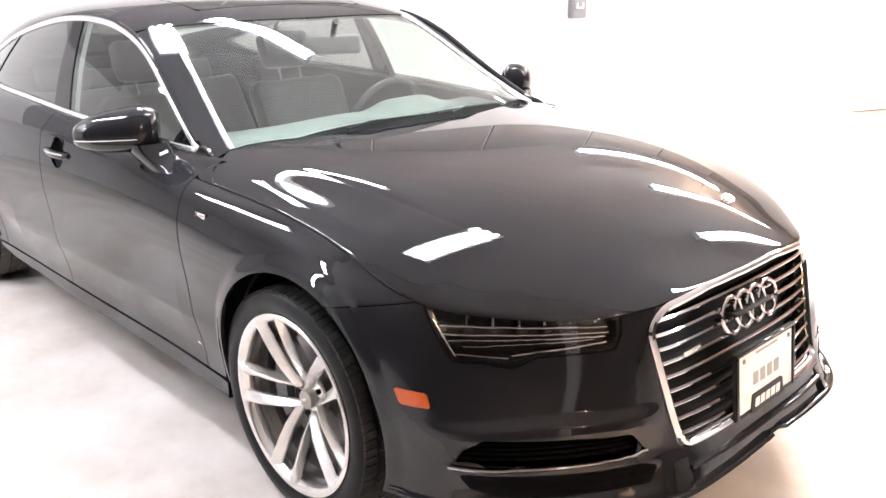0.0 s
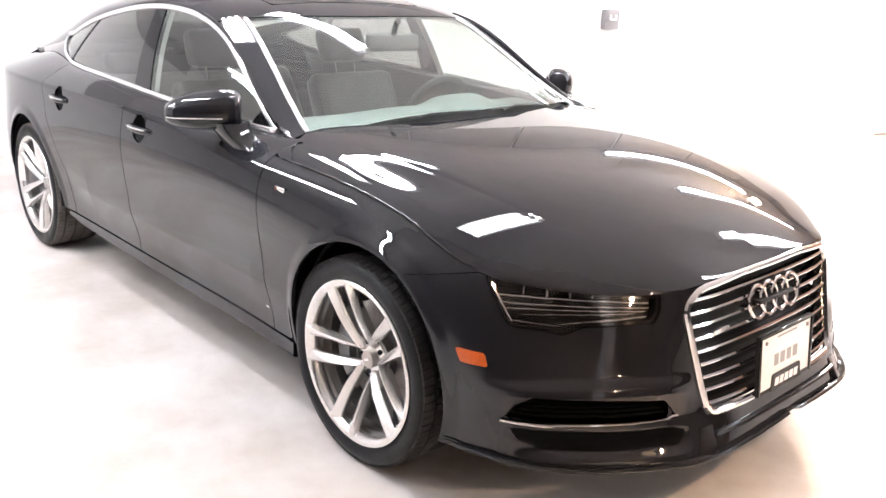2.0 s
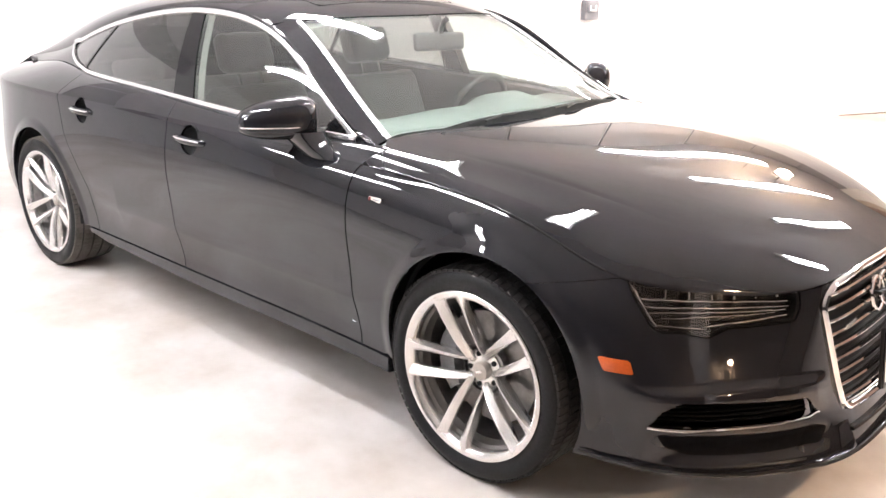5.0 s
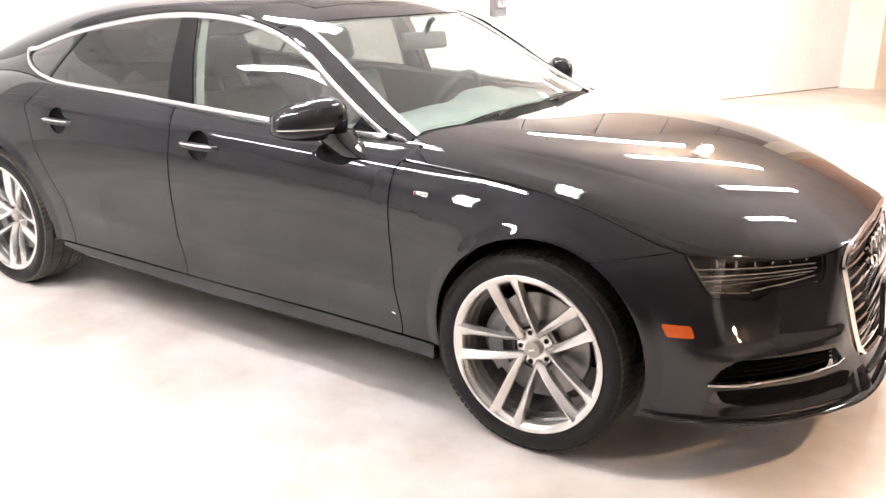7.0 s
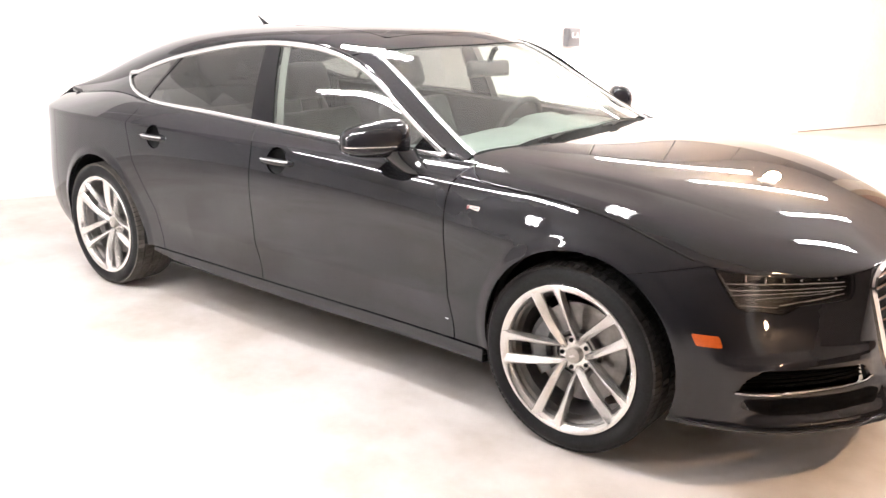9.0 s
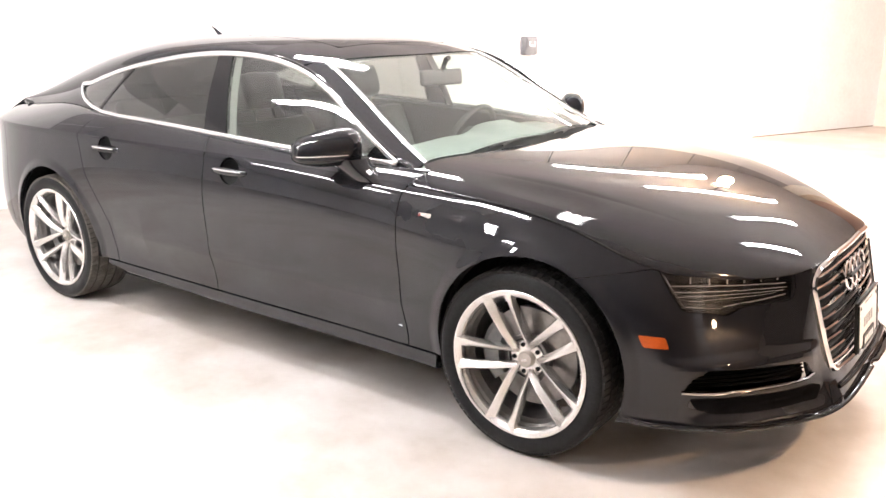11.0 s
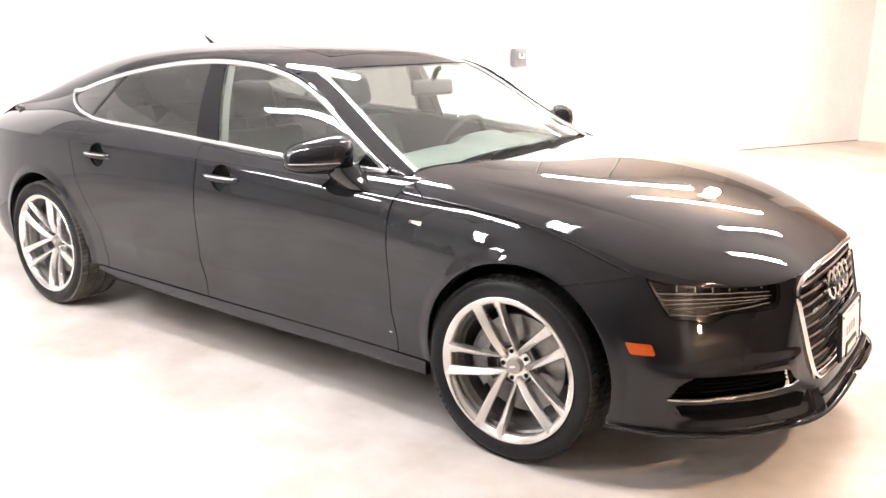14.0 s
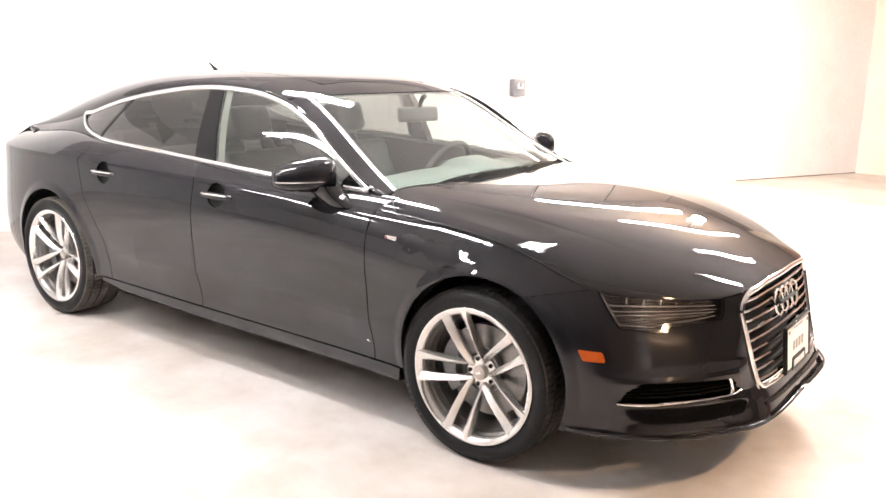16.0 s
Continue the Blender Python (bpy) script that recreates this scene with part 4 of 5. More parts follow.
# dark mouldings and painted-on glints beside the windscreen, pale channel at the rear of the front door glass
for s in (-1, 1):
    xs = np.linspace(-1.19, -.545, 30)
    hw = ws_half(xs)
    # bright metal stands in for lamp light mirrored on the rounded post
    part("windscreen_moulding", bm_tube([(x, s * y, float(top_height(np.array(x), np.array(y))) + .001) for x, y in zip(xs, hw)], .008, 8, flat=1.3), SATIN, car, "bright strip at the windscreen's edge, standing for light mirrored on the post")
    part("post_foot", bm_loft([[Vector((x, s * (.770 + .005 * k + r * .8 * math.cos(q)), .962 - .0045 * k + r * math.sin(q))) for q in np.linspace(0, 2 * math.pi, 10, endpoint=False)] for k, (x, r) in enumerate(((-.70, .010), (-.66, .016), (-.61, .018), (-.565, .013), (-.535, .004)))]), GLOSS, car, "black foot of the windscreen post")
    xs = np.linspace(-1.34, -.64, 36)
    part("roof_moulding", bm_tube([(x, s * (y - .004), z + .006) for x, (y, z) in zip(xs, RAIL(xs))], .009, 6), GLOSS, car, "black roof edge moulding")
    pst = lambda z: np.interp(z, [.98, 1.318], [-1.564, -1.645])
    panel("post_trim", house_surface(s), np.linspace(-1.66, -1.5, 30), np.linspace(0, 1, 30), [lambda x, y, z, a, b: x - pst(z), lambda x, y, z, a, b: pst(z) + .045 - x,
          lambda x, y, z, a, b: z - BELT(x)[..., 1] - .01, lambda x, y, z, a, b: RAIL(x)[..., 1] - .012 - z], LINER, DOORS[s][0], "pale inner post trim", depth=0.0, lift=-.022)

# ledge across the chin
part("chin_ledge", bm_tube([tuple(side_surface(1)(np.array([abs(t)]), np.array([.105]))[0] * np.array((1, 1 if t > 0 else -1, 1)) + np.array((.005, 0, 0))) for t in np.linspace(-.35, .35, 31)], .0065, 8, flat=1.6), GLOSS, car, "gloss black ledge under the grille")

# ---- grille ----
def nose(y, z, off=0.0):
    """A place on the nose's surface."""
    vv = np.linspace(0, 1, 160)
    t = abs(y)
    for _ in range(3):
        q = side_surface(1)(np.full(160, t), vv)
        i = int(np.argmin(np.abs(q[:, 2] - z)))
        t += abs(y) - q[i, 1]
        t = max(t, 0.0)
    return Vector((float(q[i, 0]) + off, y, z))


grille = part("grille", bm_loft([[nose(y, z, -.06) for y in np.linspace(-.42, .42, 15)] for z in np.linspace(.33, .705, 12)], closed=False), PLASTIC, car, "chrome-slatted black hexagonal grille")
outline = rounded([(-.36, .694), (-.18, .706), (.18, .706), (.36, .694), (.412, .652), (.364, .354), (-.364, .354), (-.412, .652)], .035, 6)
dense = []
for p, q in zip(outline, outline[1:] + outline[:1]):
    m = max(1, int(math.hypot(q[0] - p[0], q[1] - p[1]) / .03))
    dense += [(p[0] + (q[0] - p[0]) * k / m, p[1] + (q[1] - p[1]) * k / m) for k in range(m)]
part("grille_frame", bm_tube([nose(y, z, .002) for y, z in dense], .0105, 8, closed=True, up=(1, 0, .2)), CHROME, grille, "polished chrome grille surround")
bmr = bm_tube([nose(y * .962, .53 + (z - .53) * .945, -.02) for y, z in dense], .012, 6, closed=True, up=(1, 0, .2))
part("grille_inner_rim", bmr, GLOSS, grille)
for k in range(9):
    z = .379 + k * .0358
    hw = np.interp(z, [.354, .652, .70], [.352, .40, .35])
    secs = []
    for y in np.linspace(-hw, hw, 25):
        c = nose(float(y), z)
        secs.append([c + Vector(d) for d in ((.004, 0, .002), (.001, 0, .0075), (-.020, 0, .0065), (-.022, 0, -.004), (-.004, 0, -.005), (.003, 0, -.002))])
    part("grille_slat", bm_loft(secs), CHROME, grille)
for i in range(4):
    e = bmesh.new()
    cen = nose(0, .612, .014)
    ringp = [cen + Vector((-.012 * math.sin(a) * .9, (i - 1.5) * .0655 + .0475 * math.cos(a), .0475 * math.sin(a))) for a in np.linspace(0, 2 * math.pi, 40, endpoint=False)]
    part("emblem_ring", bm_tube(ringp, .0062, 8, bm=e, closed=True, up=(1, 0, 0)), CHROME, grille, "chrome ring")
part("emblem_mount", bm_box(.80, .868, -.10, .10, .606, .618, .003), PLASTIC, grille)
part("grille_badge", bm_prism([(.235, .560), (.310, .560), (.314, .573), (.239, .573)], .004, (nose(-.27, .56, .0).x, 0, 0), ax=(0, -1, 0), ay=(0, 0, 1), an=(1, 0, 0)), SATIN, grille, "small metal badge, unreadable")
plate = part("number_plate_holder", bm_box(-.006, .006, -.162, .162, -.096, .092, .004), PLASTIC, car, "black plate frame with a white dealer plate")
plate.matrix_basis = pose(.912, 0, .442, 0, -6, 0)
part("dealer_plate", bm_box(.0065, .0085, -.146, .146, -.080, .078, .001), WHITE, plate, "white dealer plate with illegible grey print")
for k, (y0, y1, z0, z1) in enumerate(((-.06, .06, .066, .072), (-.075, -.048, -.018, .018), (-.037, -.010, -.018, .018), (.002, .028, -.018, .018), (.040, .068, -.018, .018))):
    part("print_bar", bm_box(.0086, .0094, y0, y1, z0, z1), GREY_INK, plate)
part("frame_tab", bm_prism(rounded([(-.092, -.094), (.092, -.094), (.084, -.042), (-.084, -.042)], .008), .004, (.0082, 0, 0), ax=(0, 1, 0), ay=(0, 0, 1), an=(1, 0, 0)), PLASTIC, plate)
for k in range(5):
    part("frame_print_bar", bm_prism([(-.072 + k * .029, -.080), (-.050 + k * .029, -.080), (-.046 + k * .029, -.056), (-.068 + k * .029, -.056)], .001, (.0122, 0, 0), ax=(0, 1, 0), ay=(0, 0, 1), an=(1, 0, 0)), WHITE, plate)
for y0, y1, z0, z1 in ((-.162, .162, .083, .092), (-.162, -.152, -.092, .083), (.152, .162, -.092, .083)):
    part("frame_bevel", bm_box(.006, .012, y0, y1, z0, z1, .003), GLOSS, plate)
for k in (-.125, .125):
    sc = part("plate_screw", bm_lathe([(.0, -.002), (.006, -.002), (.007, .002), (0, .002)], 12), STEEL, plate)
    sc.matrix_basis = pose(.0095, k, .064, 0, 0, 90)

# ---- wheels ----
def build_wheel():
    face = [(.258, -.108), (.2675, -.119), (.2675, -.125), (.264, -.128), (.257, -.127), (.247, -.122), (.240, -.113), (.237, -.100), (.239, -.088), (.2405, -.080)]
    wheel = part("wheel", bm_lathe(face, 96), ALLOY, car, "silver five-twin-spoke alloy wheel with a low tyre", smooth=50)
    part("barrel", bm_lathe([(.2395, -.085), (.232, -.078), (.230, -.060), (.224, -.052), (.222, .06), (.236, .09), (.262, .112)], 72), ALLOY_SHADE, wheel, "inner rim barrel, its shade put into a darker colour")
    R = .337
    part("tyre", bm_lathe([(.256, -.108), (.266, -.118), (.280, -.127), (.300, -.131), (.316, -.127), (.326, -.118), (.3305, -.106), (.3295, -.06), (.3300, 0), (.3295, .06), (.3305, .100), (.326, .110), (.300, .121), (.270, .114), (.256, .106)], 120), RUBBER, wheel, "black rubber tyre")
    bt = bmesh.new()
    n = 84
    for row, (y0, y1, sk) in enumerate(((-.121, -.086, .35), (-.078, -.030, .2), (-.022, .022, .0), (.030, .076, -.2), (.083, .112, -.35))):
        for k in range(n):
            a0 = 2 * math.pi * (k + .5 * (row % 2)) / n
            a1 = a0 + 2 * math.pi / n * .86
            vs = []
            for rr in (R - .012, R):
                for a, y in ((a0, y0), (a1, y0), (a1, y1), (a0, y1)):
                    edge = rr - (.0055 if abs(y) > .11 else 0)
                    aa = a + sk * (y - (y0 + y1) / 2)
                    vs.append(bt.verts.new((edge * math.cos(aa), y, edge * math.sin(aa))))
            for f in ((4, 5, 6, 7), (0, 1, 5, 4), (1, 2, 6, 5), (2, 3, 7, 6), (3, 0, 4, 7)):
                bt.faces.new([vs[i] for i in f])
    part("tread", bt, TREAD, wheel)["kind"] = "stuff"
    # twin spokes
    first = None
    for p in range(5):
        for side_k in (-1, 1):
            if first is None or side_k == 1 and p == 0:
                secs = []
                for r, off, w, y, th in ((.036, .0270, .0115, -.064, .03), (.066, .0305, .0128, -.078, .038), (.105, .0345, .0142, -.094, .042), (.150, .0380, .0158, -.106, .040), (.195, .0415, .0176, -.115, .034), (.228, .0440, .0200, -.120, .026), (.250, .0455, .0250, -.1225, .016)):
                    c = side_k * off
                    k = side_k
                    lip = min(1.0, (.255 - r) / .06)
                    row = [(-1.0, .010 + .006 * lip), (-.86, .003 + .007 * lip), (-.20, -.002 + .001 * lip), (.42, -.006), (.62, -.0055), (.92, .002 + .010 * lip), (1.0, .008 + .010 * lip), (.72, th), (-.72, th)]
                    secs.append([Vector((c + k * w * f, y + d, r)) for f, d in row][::k])
                ob = part("spoke", bm_loft(secs), ALLOY, wheel, smooth=22)
                if side_k == -1:
                    first = ob
                else:
                    second = ob
            else:
                share(first if side_k == -1 else second, wheel, pose(0, 0, 0, 0, 72 * p, 0))
    part("hub", bm_lathe([(.0, -.052), (.05, -.054), (.066, -.050), (.074, -.036), (.076, .0), (.0, .0)], 48), ALLOY, wheel)
    part("hub_cap", bm_lathe([(.0, -.0745), (.020, -.0745), (.027, -.072), (.0295, -.066), (.030, -.05)], 40), CAP_GREY, wheel, "grey round hub cap")
    part("cap_mark", bm_box(-.012, .012, -.0765, -.074, -.004, .004, .001), SATIN, wheel)
    for p in range(5):
        a = radians(72 * p + 90)
        bo = part("wheel_bolt", bm_lathe([(.0, -.058), (.007, -.058), (.0085, -.055), (.009, -.045), (.013, -.044), (.013, -.03)], 6 * 3), DARK, wheel)
        bo.matrix_basis = pose(.052 * math.cos(a), 0, .052 * math.sin(a))
    va = part("valve", bm_tube([(0, 0, 0), (0, -.022, -.010)], .004, 8), DARK, wheel)
    va.matrix_basis = pose(.03, -.098, -.238)
    return wheel


def brakes(x, s, rear_side):
    disc = part("brake_disc", bm_lathe([(.075, -.052), (.084, -.050), (.086, -.022), (.178, -.020), (.180, -.018), (.180, .002), (.086, .004), (.06, .004)], 72), STEEL, car, "bare steel brake disc")
    disc.matrix_basis = pose(x, s * .797, .337, 0, 0, 0 if s < 0 else 180)
    secs = []
    for k in range(9):
        a = math.pi * (.78 + .44 * k / 8)
        r0, r1 = .118, .192 - .012 * abs(k - 4) / 4
        secs.append([Vector((-rear_side * r * math.cos(a), y, r * math.sin(a))) for r, y in ((r0, -.056), (r1 - .02, -.060), (r1, -.045), (r1, .05), (r0, .05))])
    part("brake_caliper", bm_loft(secs), CALIPER, disc, "grey brake caliper")


wheel_a = build_wheel()
HUBS = [(0.0, -1), (-WB, -1), (0.0, 1), (-WB, 1)]
TURN = [21, 46.5, 40, 63]
for i, ((hx, sd), tn) in enumerate(zip(HUBS, TURN)):
    m = pose(hx, sd * .797, .337, 0, 0, 0 if sd < 0 else 180) @ pose(0, 0, 0, 0, -tn, 0)
    if i == 0:
        wheel_a.matrix_basis = m
    else:
        made = {}
        for o in (wheel_a, *wheel_a.children_recursive):
            made[o] = o.copy()
            scene.collection.objects.link(made[o])
            made[o].parent = made.get(o.parent, o.parent)
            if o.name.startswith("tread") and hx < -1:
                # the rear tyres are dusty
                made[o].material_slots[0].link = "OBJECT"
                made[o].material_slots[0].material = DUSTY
        made[wheel_a].matrix_basis = m
    brakes(hx, sd, -1 if sd < 0 else 1)
    # wheel house
    secs = []
    for k in range(25):
        a = math.pi * (-.06 + 1.12 * k / 24)
        ca, sa = math.cos(a), math.sin(a)
        cx, cz = (ARCH_F if hx == 0 else ARCH_R)
        secs.append([Vector((cx + r * ca, sd * y, max(cz + r * sa, .24))) for r, y in ((.366, .868 if hx == 0 else .925), (.385, .86 if hx == 0 else .90), (.395, .55), (.12, .545))])
    part("wheel_house", bm_loft(secs, closed=False), DARK, car)

# ---- underside, cabin ----
part("underbody", bm_box(-3.75, .50, -.60, .60, .19, .225, .01), DARK, car)
for s in (-1, 1):
    part("floor_edge", bm_box(-2.50, -.40, s * .70 if s > 0 else -.80, .80 if s > 0 else -.70, .18, .215, .005), DARK, car)
part("bulkhead", bm_box(-.62, -.58, -.80, .80, .215, .86, .01), DARK, car)
part("engine_cover", bm_box(-.55, .60, -.55, .55, .215, .62, .03), DARK, car)
part("luggage_floor", bm_box(-3.7, -2.75, -.62, .62, .215, .80, .03), DARK, car)
for s in (-1, 1):
    rows = []
    for x in np.linspace(-2.75, -.62, 40):
        g = BELT(x)
        rows.append([Vector((x, s * yy, zz)) for yy, zz in ((.80, .22), (.865, .55), (.80, .66), (.80, .84), (g[0] - .035, g[1] - .012), (g[0] - .008, g[1] - .002))])
    part("door_trim", bm_loft(rows, closed=False), DARK_TRIM, car, "dark inner door trim")
# head lining just under the roof
rows = []
for x in np.linspace(-2.55, -1.16, 30):
    rows.append([Vector((x, float(RAIL(x)[0]) * f * .96, float(top_height(np.array(x), np.array(float(RAIL(x)[0]) * f * .96))) - .022)) for f in np.linspace(-1, 1, 25)])
part("headliner", bm_loft(rows, closed=False), LINER, car, "pale woven headliner")
# dashboard
rows = []
for y in np.linspace(-.79, .79, 33):
    hump = .045 * math.exp(-((y - .37) / .17) ** 4) + .012 * math.exp(-(y / .2) ** 2)
    k = abs(y / .79)
    rows.append([Vector((x - .05 * k * k, y, z + h * hump)) for x, z, h in ((-.52, .905, 0), (-.66, .925, .1), (-.80, .935, .5), (-.92, .938, 1), (-.985, .925, 1), (-1.0, .895, 1), (-.97, .86, .2), (-1.0, .74, 0), (-.98, .62, 0), (-.70, .60, 0))])
part("dashboard", bm_loft(rows, closed=False), DASH, car, "grey dashboard with an instrument hood")
part("centre_console", bm_box(-1.9, -.95, -.12, .12, .22, .62, .04, 3), DASH, car)
# steering wheel
sw = part("steering_wheel", bm_tube([(0, .185 * math.cos(a), .185 * math.sin(a)) for a in np.linspace(0, 2 * math.pi, 40, endpoint=False)], .015, 10, closed=True, up=(1, 0, 0)), DARK_TRIM, car, "black leather steering wheel")
sw.matrix_basis = pose(-1.10, .37, .875, 0, 24, 0)
part("wheel_pad", bm_lathe([(.0, -.02), (.055, -.02), (.075, 0), (.06, .03), (.0, .04)], 28), DARK_TRIM, sw).matrix_basis = pose(0, 0, 0, 0, 0, 90)
for a in (0, 180, 270):
    sp = part("wheel_spoke", bm_box(-.008, .008, .05, .18, -.018, .018, .005), SATIN, sw)
    sp.matrix_basis = pose(0, 0, 0, a)


def cushion(w, d, h, r=.05, n=3):
    """A soft block with a crowned face."""
    bm = bm_box(-d / 2, d / 2, -w / 2, w / 2, 0, h, min(r, d * .45, h * .45), n)
    bmesh.ops.subdivide_edges(bm, edges=[e for e in bm.edges if e.calc_length() > .12], cuts=4, use_grid_fill=True)
    for v in bm.verts:
        u = v.co.y / (w / 2)
        v.co.x += .025 * u * u * (1 if v.co.x > 0 else .3)
        v.co.z -= .012 * abs(math.sin(u * 3.0)) * (1 if v.co.z > h * .6 else 0)
    return bm


def front_seat(y):
    seat = part("front_seat", cushion(.50, .52, .14), LEATHER, car, "grey leather front seat")
    seat.matrix_basis = pose(-1.33, y, .41, 0, -10, 0)
    bk = part("seat_back", cushion(.50, .14, .62, .06), LEATHER, seat)
    bk.matrix_basis = pose(-.24, 0, .06, 0, -13, 0)
    hr = part("headrest", cushion(.27, .10, .19, .045), LEATHER, seat)
    hr.matrix_basis = pose(-.40, 0, .715, 0, -8, 0)
    for k in (-.06, .06):
        st = part("headrest_post", bm_tube([(0, 0, -.1), (0, 0, .03)], .006, 8), CHROME, seat)
        st.matrix_basis = pose(-.385, k, .71, 0, -10, 0)
    return seat


for y in (-.37, .37):
    front_seat(y)
bench = part("rear_bench", cushion(1.24, .5, .16), LEATHER, car, "grey leather rear bench")
bench.matrix_basis = pose(-2.28, 0, .42, 0, -8, 0)
part("bench_back", cushion(1.24, .16, .55, .06), LEATHER, bench).matrix_basis = pose(-.27, 0, .06, 0, -24, 0)
for k in (-.36, .36):
    part("headrest", cushion(.27, .09, .14, .04), LEATHER, bench).matrix_basis = pose(-.50, k, .56, 0, -18, 0)
# inner mirror
im = part("inner_mirror", bm_box(-.018, .018, -.125, .125, -.038, .038, .016, 3), DARK_TRIM, car, "black inner rear-view mirror")
im.matrix_basis = pose(-1.065, .075, 1.208, 0, -8, -14)
part("mirror_stem", bm_tube([(.0, 0, .02), (.05, 0, .08), (.07, 0, .085)], .012, 8), DARK_TRIM, im)
# cowl, wipers
panel("cowl", top_surface, np.linspace(-.66, -.36, 60), np.linspace(-1, 1, 80),
      [lambda x, y, z, a, b: ws_half(x) - np.abs(y) + .004, lambda x, y, z, a, b: .036 + hood_cut(x, y, z, a, b), lambda x, y, z, a, b: .02 - hood_cut(x, y, z, a, b)], DARK, car, "black plastic cowl under the windscreen", depth=0.0, lift=-.014)
for y0, y1 in ((-.40, .02), (.08, .46)):
    pts = []
    for k in range(14):
        y = y0 + (y1 - y0) * k / 13
        x = float(np.interp(abs(y), [0, .5, .66], [-.440, -.480, -.540])) - .008 * k / 13
        pts.append((x, y, float(top_height(np.array(x), np.array(y))) - .004))
    w = part("wiper", bm_tube(pts, .0035, 6), PLASTIC, car, "black wiper blade at rest on the cowl")
    part("wiper_arm", bm_tube([(pts[2][0] + .02, pts[2][1], pts[2][2] - .004), (pts[5][0] + .012, pts[5][1], pts[5][2] + .004), pts[8]], .0045, 6), PLASTIC, w)
# antenna fin and raised spoiler
part("antenna_fin", bm_loft([[Vector((-2.53 - .11 * k / 6 - .012 * math.cos(a) * (1 - k / 7) * 3, .012 * math.sin(a) * (1 - k / 7), float(TOP_Z(-2.55)) - .012 + .072 * k / 6)) for a in np.linspace(0, 2 * math.pi, 12, endpoint=False)] for k in range(7)]), PAINT, car, "black shark-fin aerial")
rows = []
for y in np.linspace(-.60, .60, 25):
    cx = -3.64 + .05 * (y / .6) ** 2
    rows.append([Vector((cx + dx, y, 1.0 + dz - .012 * (y / .6) ** 2)) for dx, dz in ((.07, -.004), (.02, .012), (-.06, .022), (-.085, .020), (-.06, .006), (.02, -.008))])
sp = part("spoiler", bm_loft(rows), PAINT, car, "raised black rear spoiler blade")
for y in (-.25, .25):
    part("spoiler_strut", bm_box(-3.66, -3.60, y - .02, y + .02, .95, .985, .004), PLASTIC, sp)

# ---- the room ----
def wall(name, p, q, h, th, mat, label=""):
    """A wall of some thickness along p to q; its inner face on that line, its body to the right of it."""
    d = Vector((q[0] - p[0], q[1] - p[1], 0)).normalized()
    n = Vector((d.y, -d.x, 0)) * th
    P, Q = Vector((*p, 0)), Vector((*q, 0))
    bm = bmesh.new()
    lo = [bm.verts.new(v) for v in (P, Q, Q + n, P + n)]
    hi = [bm.verts.new(v.co + Vector((0, 0, h))) for v in lo]
    bm.faces.new(lo[::-1])
    bm.faces.new(hi)
    for i in range(4):
        bm.faces.new((lo[i], lo[(i + 1) % 4], hi[(i + 1) % 4], hi[i]))
    return tagged(part(name, bm, mat, None, label, 0), label, "wall", kind="structure")


ROOM_H = 2.93
LAMP_H = 2.75
CORNERS = [(-.85, 9.75), (-8.34, -6.5), (-8.34, -7.4), (-1.6, -7.4), (-1.6, -11), (13, -11), (13, 10.05), (-.17, 10.05), (-.17, 9.97), (-.42, 9.76)]
# the unseen south and east walls are blackened so the bumper mirrors little
WHITE_WALL, DIM_SIDE, CREAM_WALL = (WALL, "plain white painted wall"), (DIM_WALL, "unseen wall, coloured near black to keep reflections dim"), (CREAM, "plain cream painted wall")
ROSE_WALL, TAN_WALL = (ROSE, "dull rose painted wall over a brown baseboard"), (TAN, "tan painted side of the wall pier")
WALLS = [("wall_back", WHITE_WALL), ("wall_west", WHITE_WALL), ("wall_near", WHITE_WALL), ("wall_return", DIM_SIDE), ("wall_south", DIM_SIDE), ("wall_east", DIM_SIDE), ("wall_north", ROSE_WALL), ("wall_pier_return", ROSE_WALL), ("wall_pier_side", TAN_WALL), ("wall_pier_face", CREAM_WALL)]
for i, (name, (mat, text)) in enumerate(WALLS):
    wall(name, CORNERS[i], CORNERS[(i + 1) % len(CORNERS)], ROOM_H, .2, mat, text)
tagged(part("baseboard", bm_box(-.165, 5.5, 10.03, 10.048, 0, .11, .004), BROWN), "brown painted baseboard along the rose wall", "baseboard", kind="structure")
fl = bmesh.new()
fl.faces.new([fl.verts.new((*c, 0)) for c in ((-9, -12), (14, -12), (14, 11), (-9, 11))])
tagged(part("floor", fl, CONCRETE, None, "", 0), "pale polished concrete floor with beige stains", "floor", kind="structure")
tagged(part("ceiling", bm_box(-9, 14, -12, 11, ROOM_H, ROOM_H + .2), CEIL, None, "", 0), "bare grey concrete ceiling", "ceiling", kind="structure")

TUBE = glow("fluorescent_tube", (1.0, 0.97, 0.985), 130.0)
TUBE_SOFT = glow("worn_fluorescent_tube", (1.0, 0.96, 0.95), 68.0)


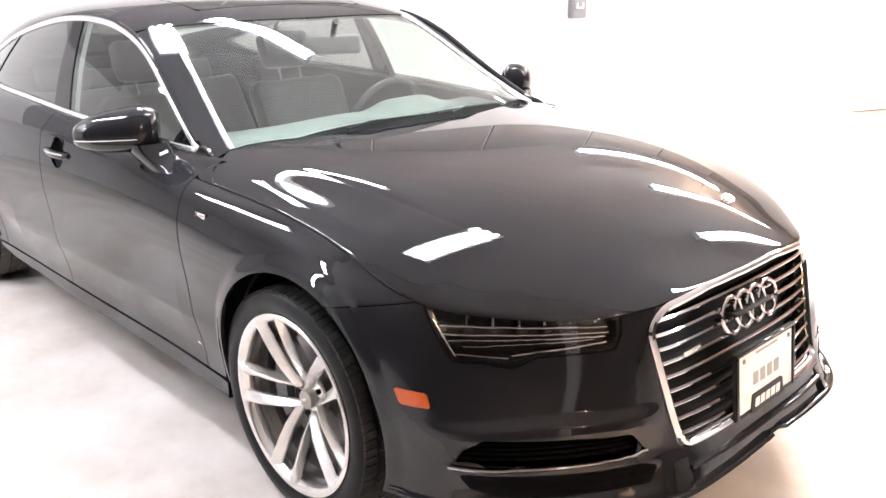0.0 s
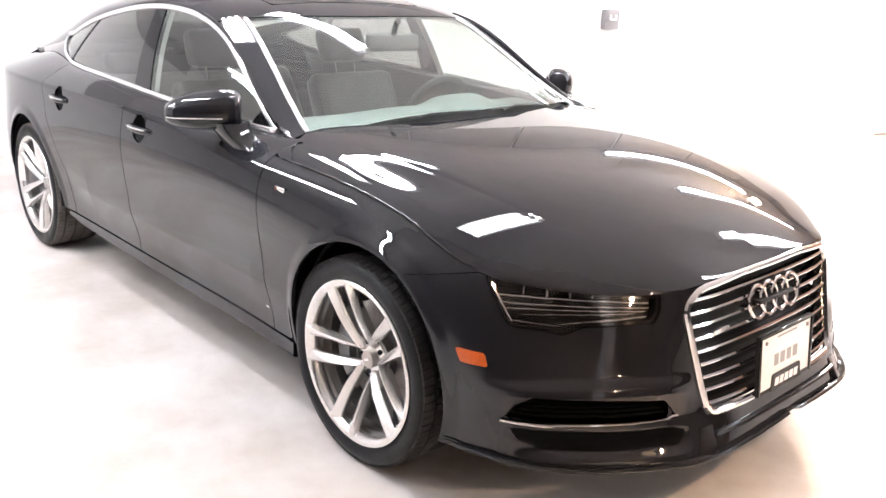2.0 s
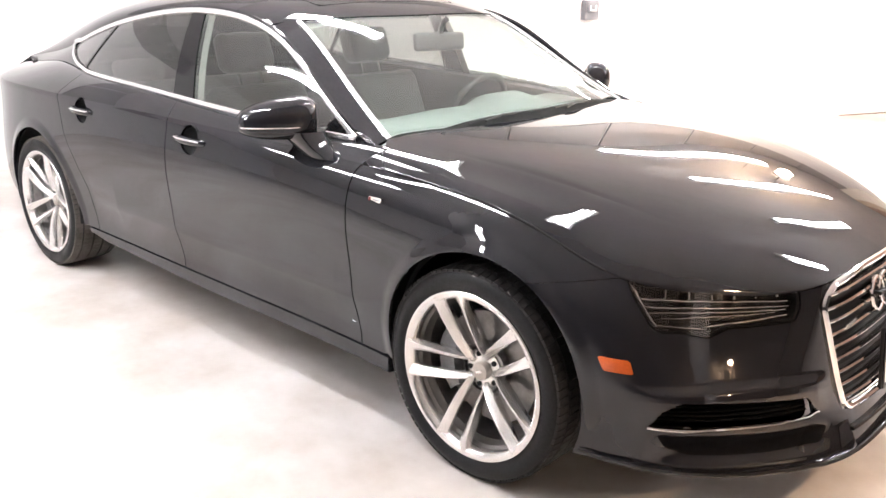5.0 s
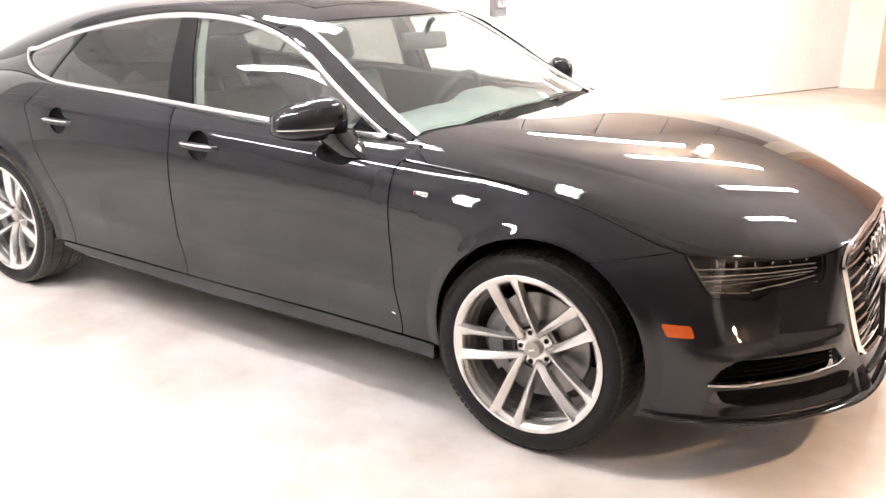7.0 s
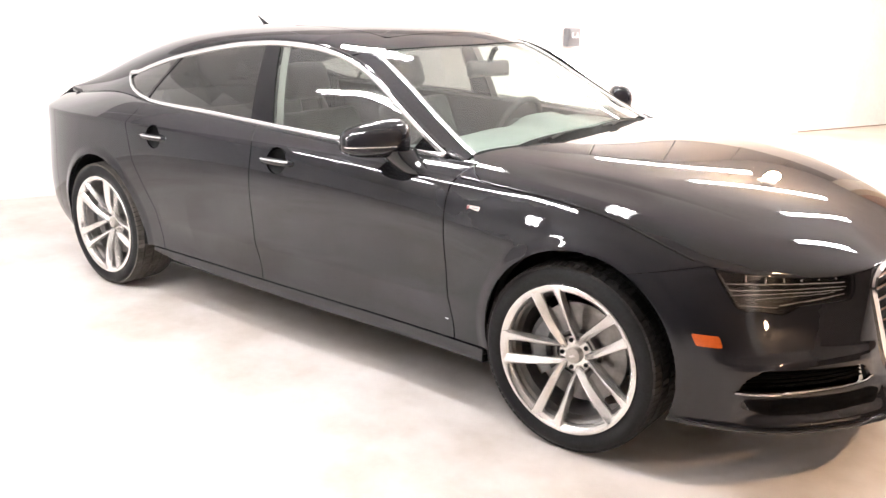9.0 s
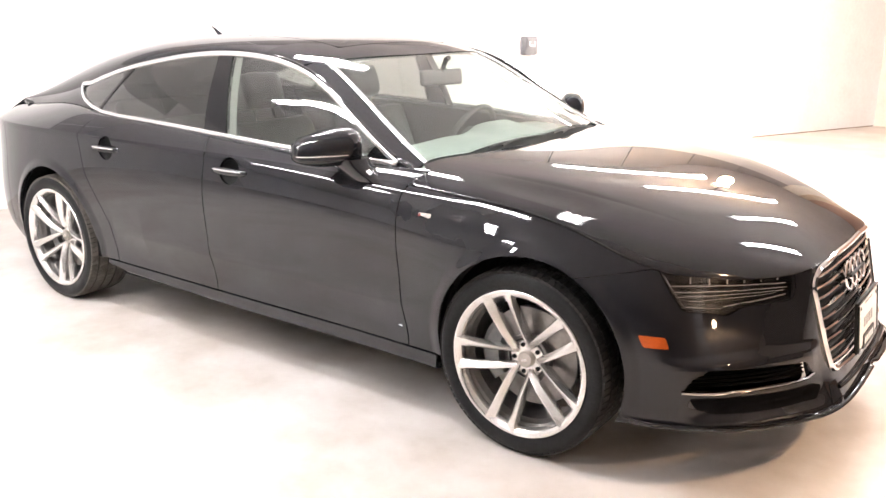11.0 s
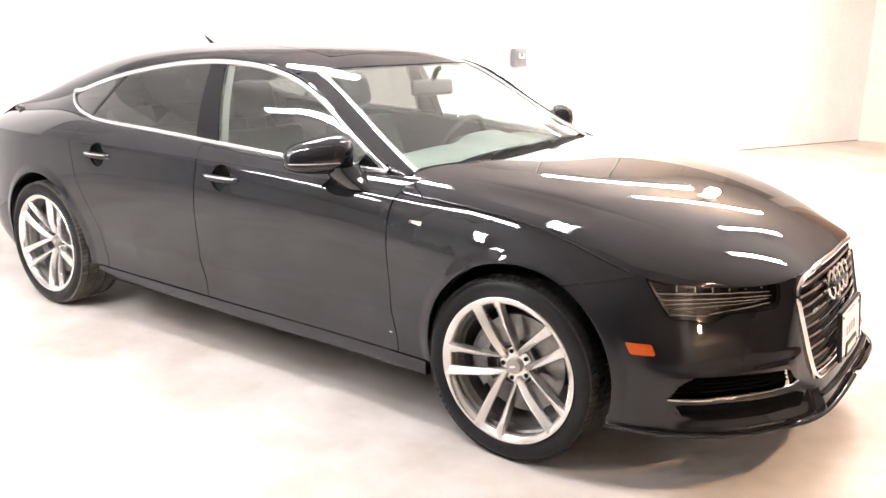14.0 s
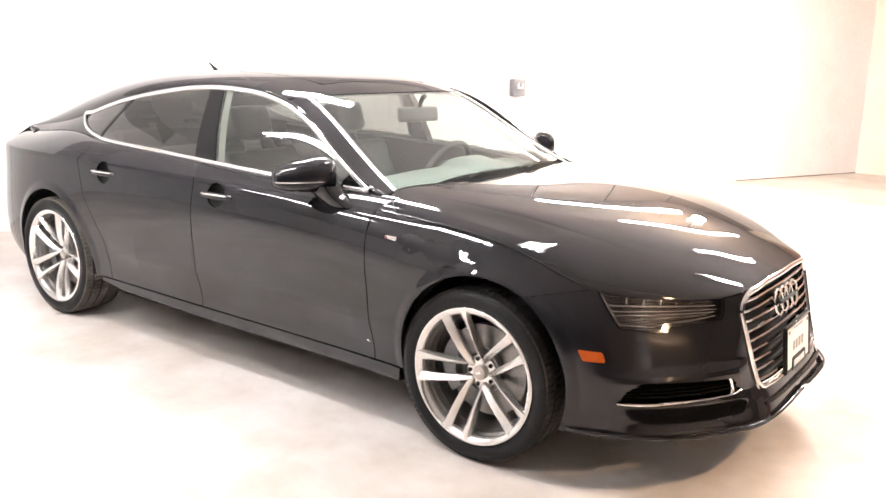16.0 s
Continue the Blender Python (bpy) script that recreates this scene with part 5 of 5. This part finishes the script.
def ceiling_light(x, y, ang, length=2.1, width=.15, glow_mat=TUBE):
    """A hung batten with lit tubes side by side under a white tray."""
    body = part("ceiling_light", bm_box(-length / 2, length / 2, -width / 2, width / 2, .02, .07, .01), WHITE)
    tagged(body, "white fluorescent batten hung from the ceiling" if width < .3 else "wide white fluorescent tray hung from the ceiling", "ceiling light", "ceiling lights")
    n = max(2, round(width / .08))
    for k in range(n):
        dy = (k - (n - 1) / 2) * .08
        part("tube", bm_tube([(-length / 2 + .03 + (length - .06) * i / 6, dy, .0) for i in range(7)], .016, 10), glow_mat, body, "lit fluorescent tube")
    for dx in (-length * .38, length * .38):
        part("hanger_rod", bm_tube([(dx, 0, .068), (dx, 0, ROOM_H - LAMP_H + .072)], .004, 6), STEEL, body)
    body.matrix_basis = pose(x, y, LAMP_H - .072, 0, 0, ang)
    return body


# over the car's far side and its nose
ceiling_light(-1.83, 4.98, 54, 2.15, glow_mat=TUBE_SOFT)
ceiling_light(-.58, 4.73, 65, 2.35, glow_mat=TUBE_SOFT)
ceiling_light(.47, 3.90, 76, 1.9, glow_mat=TUBE_SOFT)
ceiling_light(1.12, 2.05, 70, .8)
ceiling_light(-4.7, 2.3, 65.3, 2.1)
ceiling_light(2.6, 3.4, 65.3, 2.1)
ceiling_light(-.32, .25, 104, 1.2, .26, TUBE_SOFT)
ceiling_light(-2.1, .66, 30, .9, .26)
ceiling_light(-2.1, -.12, -16, .9, .26, TUBE_SOFT)
ceiling_light(-2.9, -2.62, 17, 1.9)
ceiling_light(-6.5, -1.0, 65.3, 2.1)
ceiling_light(-7.0, -3.4, 65.3, 2.1)
ceiling_light(-1.25, -1.62, 4, 1.4)
ceiling_light(-1.95, -4.3, 65.3, 2.1)

BULB = glow("warm_bulb", (1.0, 0.66, 0.40), 420.0)


def downlight(x, y, r=.07, shade=0.0, globe=False):
    body = part("downlight", bm_lathe([(.0, .05), (r + .02, .05), (r + .025, .02), (r + .012, .0), (r, .012), (.0, .03)], 32), WHITE)
    tagged(body, "round warm pendant lamp hung from the ceiling", "downlight", "downlights")
    if globe:
        part("bulb", bm_lathe([(r * math.sin(math.pi * k / 14) + .0005, -r * math.cos(math.pi * k / 14) - r) for k in range(15)], 28), BULB, body, "glowing warm glass globe")
    else:
        part("bulb", bm_lathe([(.0, -.012), (r * .6, -.008), (r * .95, .008)], 28), BULB, body, "glowing warm lamp face")
    # an added, unseen cylinder confines the warm light to the floor below
    if shade:
        part("shade", bm_lathe([(r + .014, .03), (r + .02, -shade), (r + .024, -shade), (r + .028, .04)], 32), DARK, body, "added dark cylinder that narrows the lamp's light")
    part("hanger_rod", bm_tube([(0, .05, 0), (0, ROOM_H - LAMP_H + .055, 0)], .012, 8), STEEL, body)
    body.matrix_basis = pose(x, y, LAMP_H - .055, 90, 0, 0)
    return body


downlight(-.86, 5.6, .10, 0, True)
downlight(10.3, -3.1, .09, 0, True)
downlight(2.7, -.45, .18, .24)
ceiling_light(6.1, 4.4, 65.3, 2.1)

wd = Vector((6.05, 13.13, 0)).normalized()
wn = Vector((wd.y, -wd.x, 0))


def on_wall(k, z):
    return Vector((-6.9, -3.38, 0)) + wd * k + Vector((0, 0, z))


def wall_frame(k, z):
    m = Matrix((wd, wn, Vector((0, 0, 1)))).transposed().to_4x4()
    return Matrix.Translation(on_wall(k, z)) @ m


# bare concrete panels clad the upper wall
cladding = [(-.5 + 1.22 * k, min(1.22 * k + .695, 14.44)) for k in range(13)]
for k0, k1 in cladding:
    pn = part("wall_panel", bm_box(k0, k1, .002, .03, 2.42, ROOM_H - .006, .004, 1), CLADDING, bpy.data.objects["wall_back"])
    pn.matrix_basis = wall_frame(0, 0)

# thin brown strip at the foot of the wall
joint = tagged(part("floor_joint", bm_box(12.1, 14.44, .001, .005, .001, .013, .0015, 1), JOINT), "thin brown strip between floor and white wall", "floor joint", kind="structure")
joint.matrix_basis = wall_frame(0, 0)

# an added column behind the viewer, whitened to mirror as a bright strip in the bumper and headlamp
tagged(part("column", bm_box(4.60, 4.88, -2.36, -2.08, 0, ROOM_H - .004, .02), BARE), "added white column from floor to ceiling, for a bright strip in reflections", "column", kind="structure")

# wall box
box = part("wall_box", bm_box(-.075, .075, -.0, .09, -.092, .092, .012), BOX_GREY)
tagged(box, "grey metal box fixed to the white wall", "wall box")
part("box_lid", bm_box(-.06, .06, .091, .102, -.02, .08, .004), BOX_GREY, box)
part("box_latch", bm_prism([(-.034, .045), (-.024, .045), (-.024, .008), (.024, .008), (.024, .045), (.034, .045), (.034, -.004), (-.034, -.004)], .006, (0, .103, 0), an=(0, 1, 0)), WHITE, box)
box.matrix_basis = wall_frame(8.68, 1.18)
label_plate = part("wall_label", bm_box(-.035, .035, 0, .003, -.022, .022, .001), GREY_INK)
tagged(label_plate, "small pale grey label on the white wall", "wall label")
label_plate.matrix_basis = wall_frame(8.37, 1.155)
for k in range(3):
    part("print_line", bm_box(-.026, .026 - .012 * k, .0032, .0040, .010 - k * .012, .015 - k * .012), WHITE, label_plate)
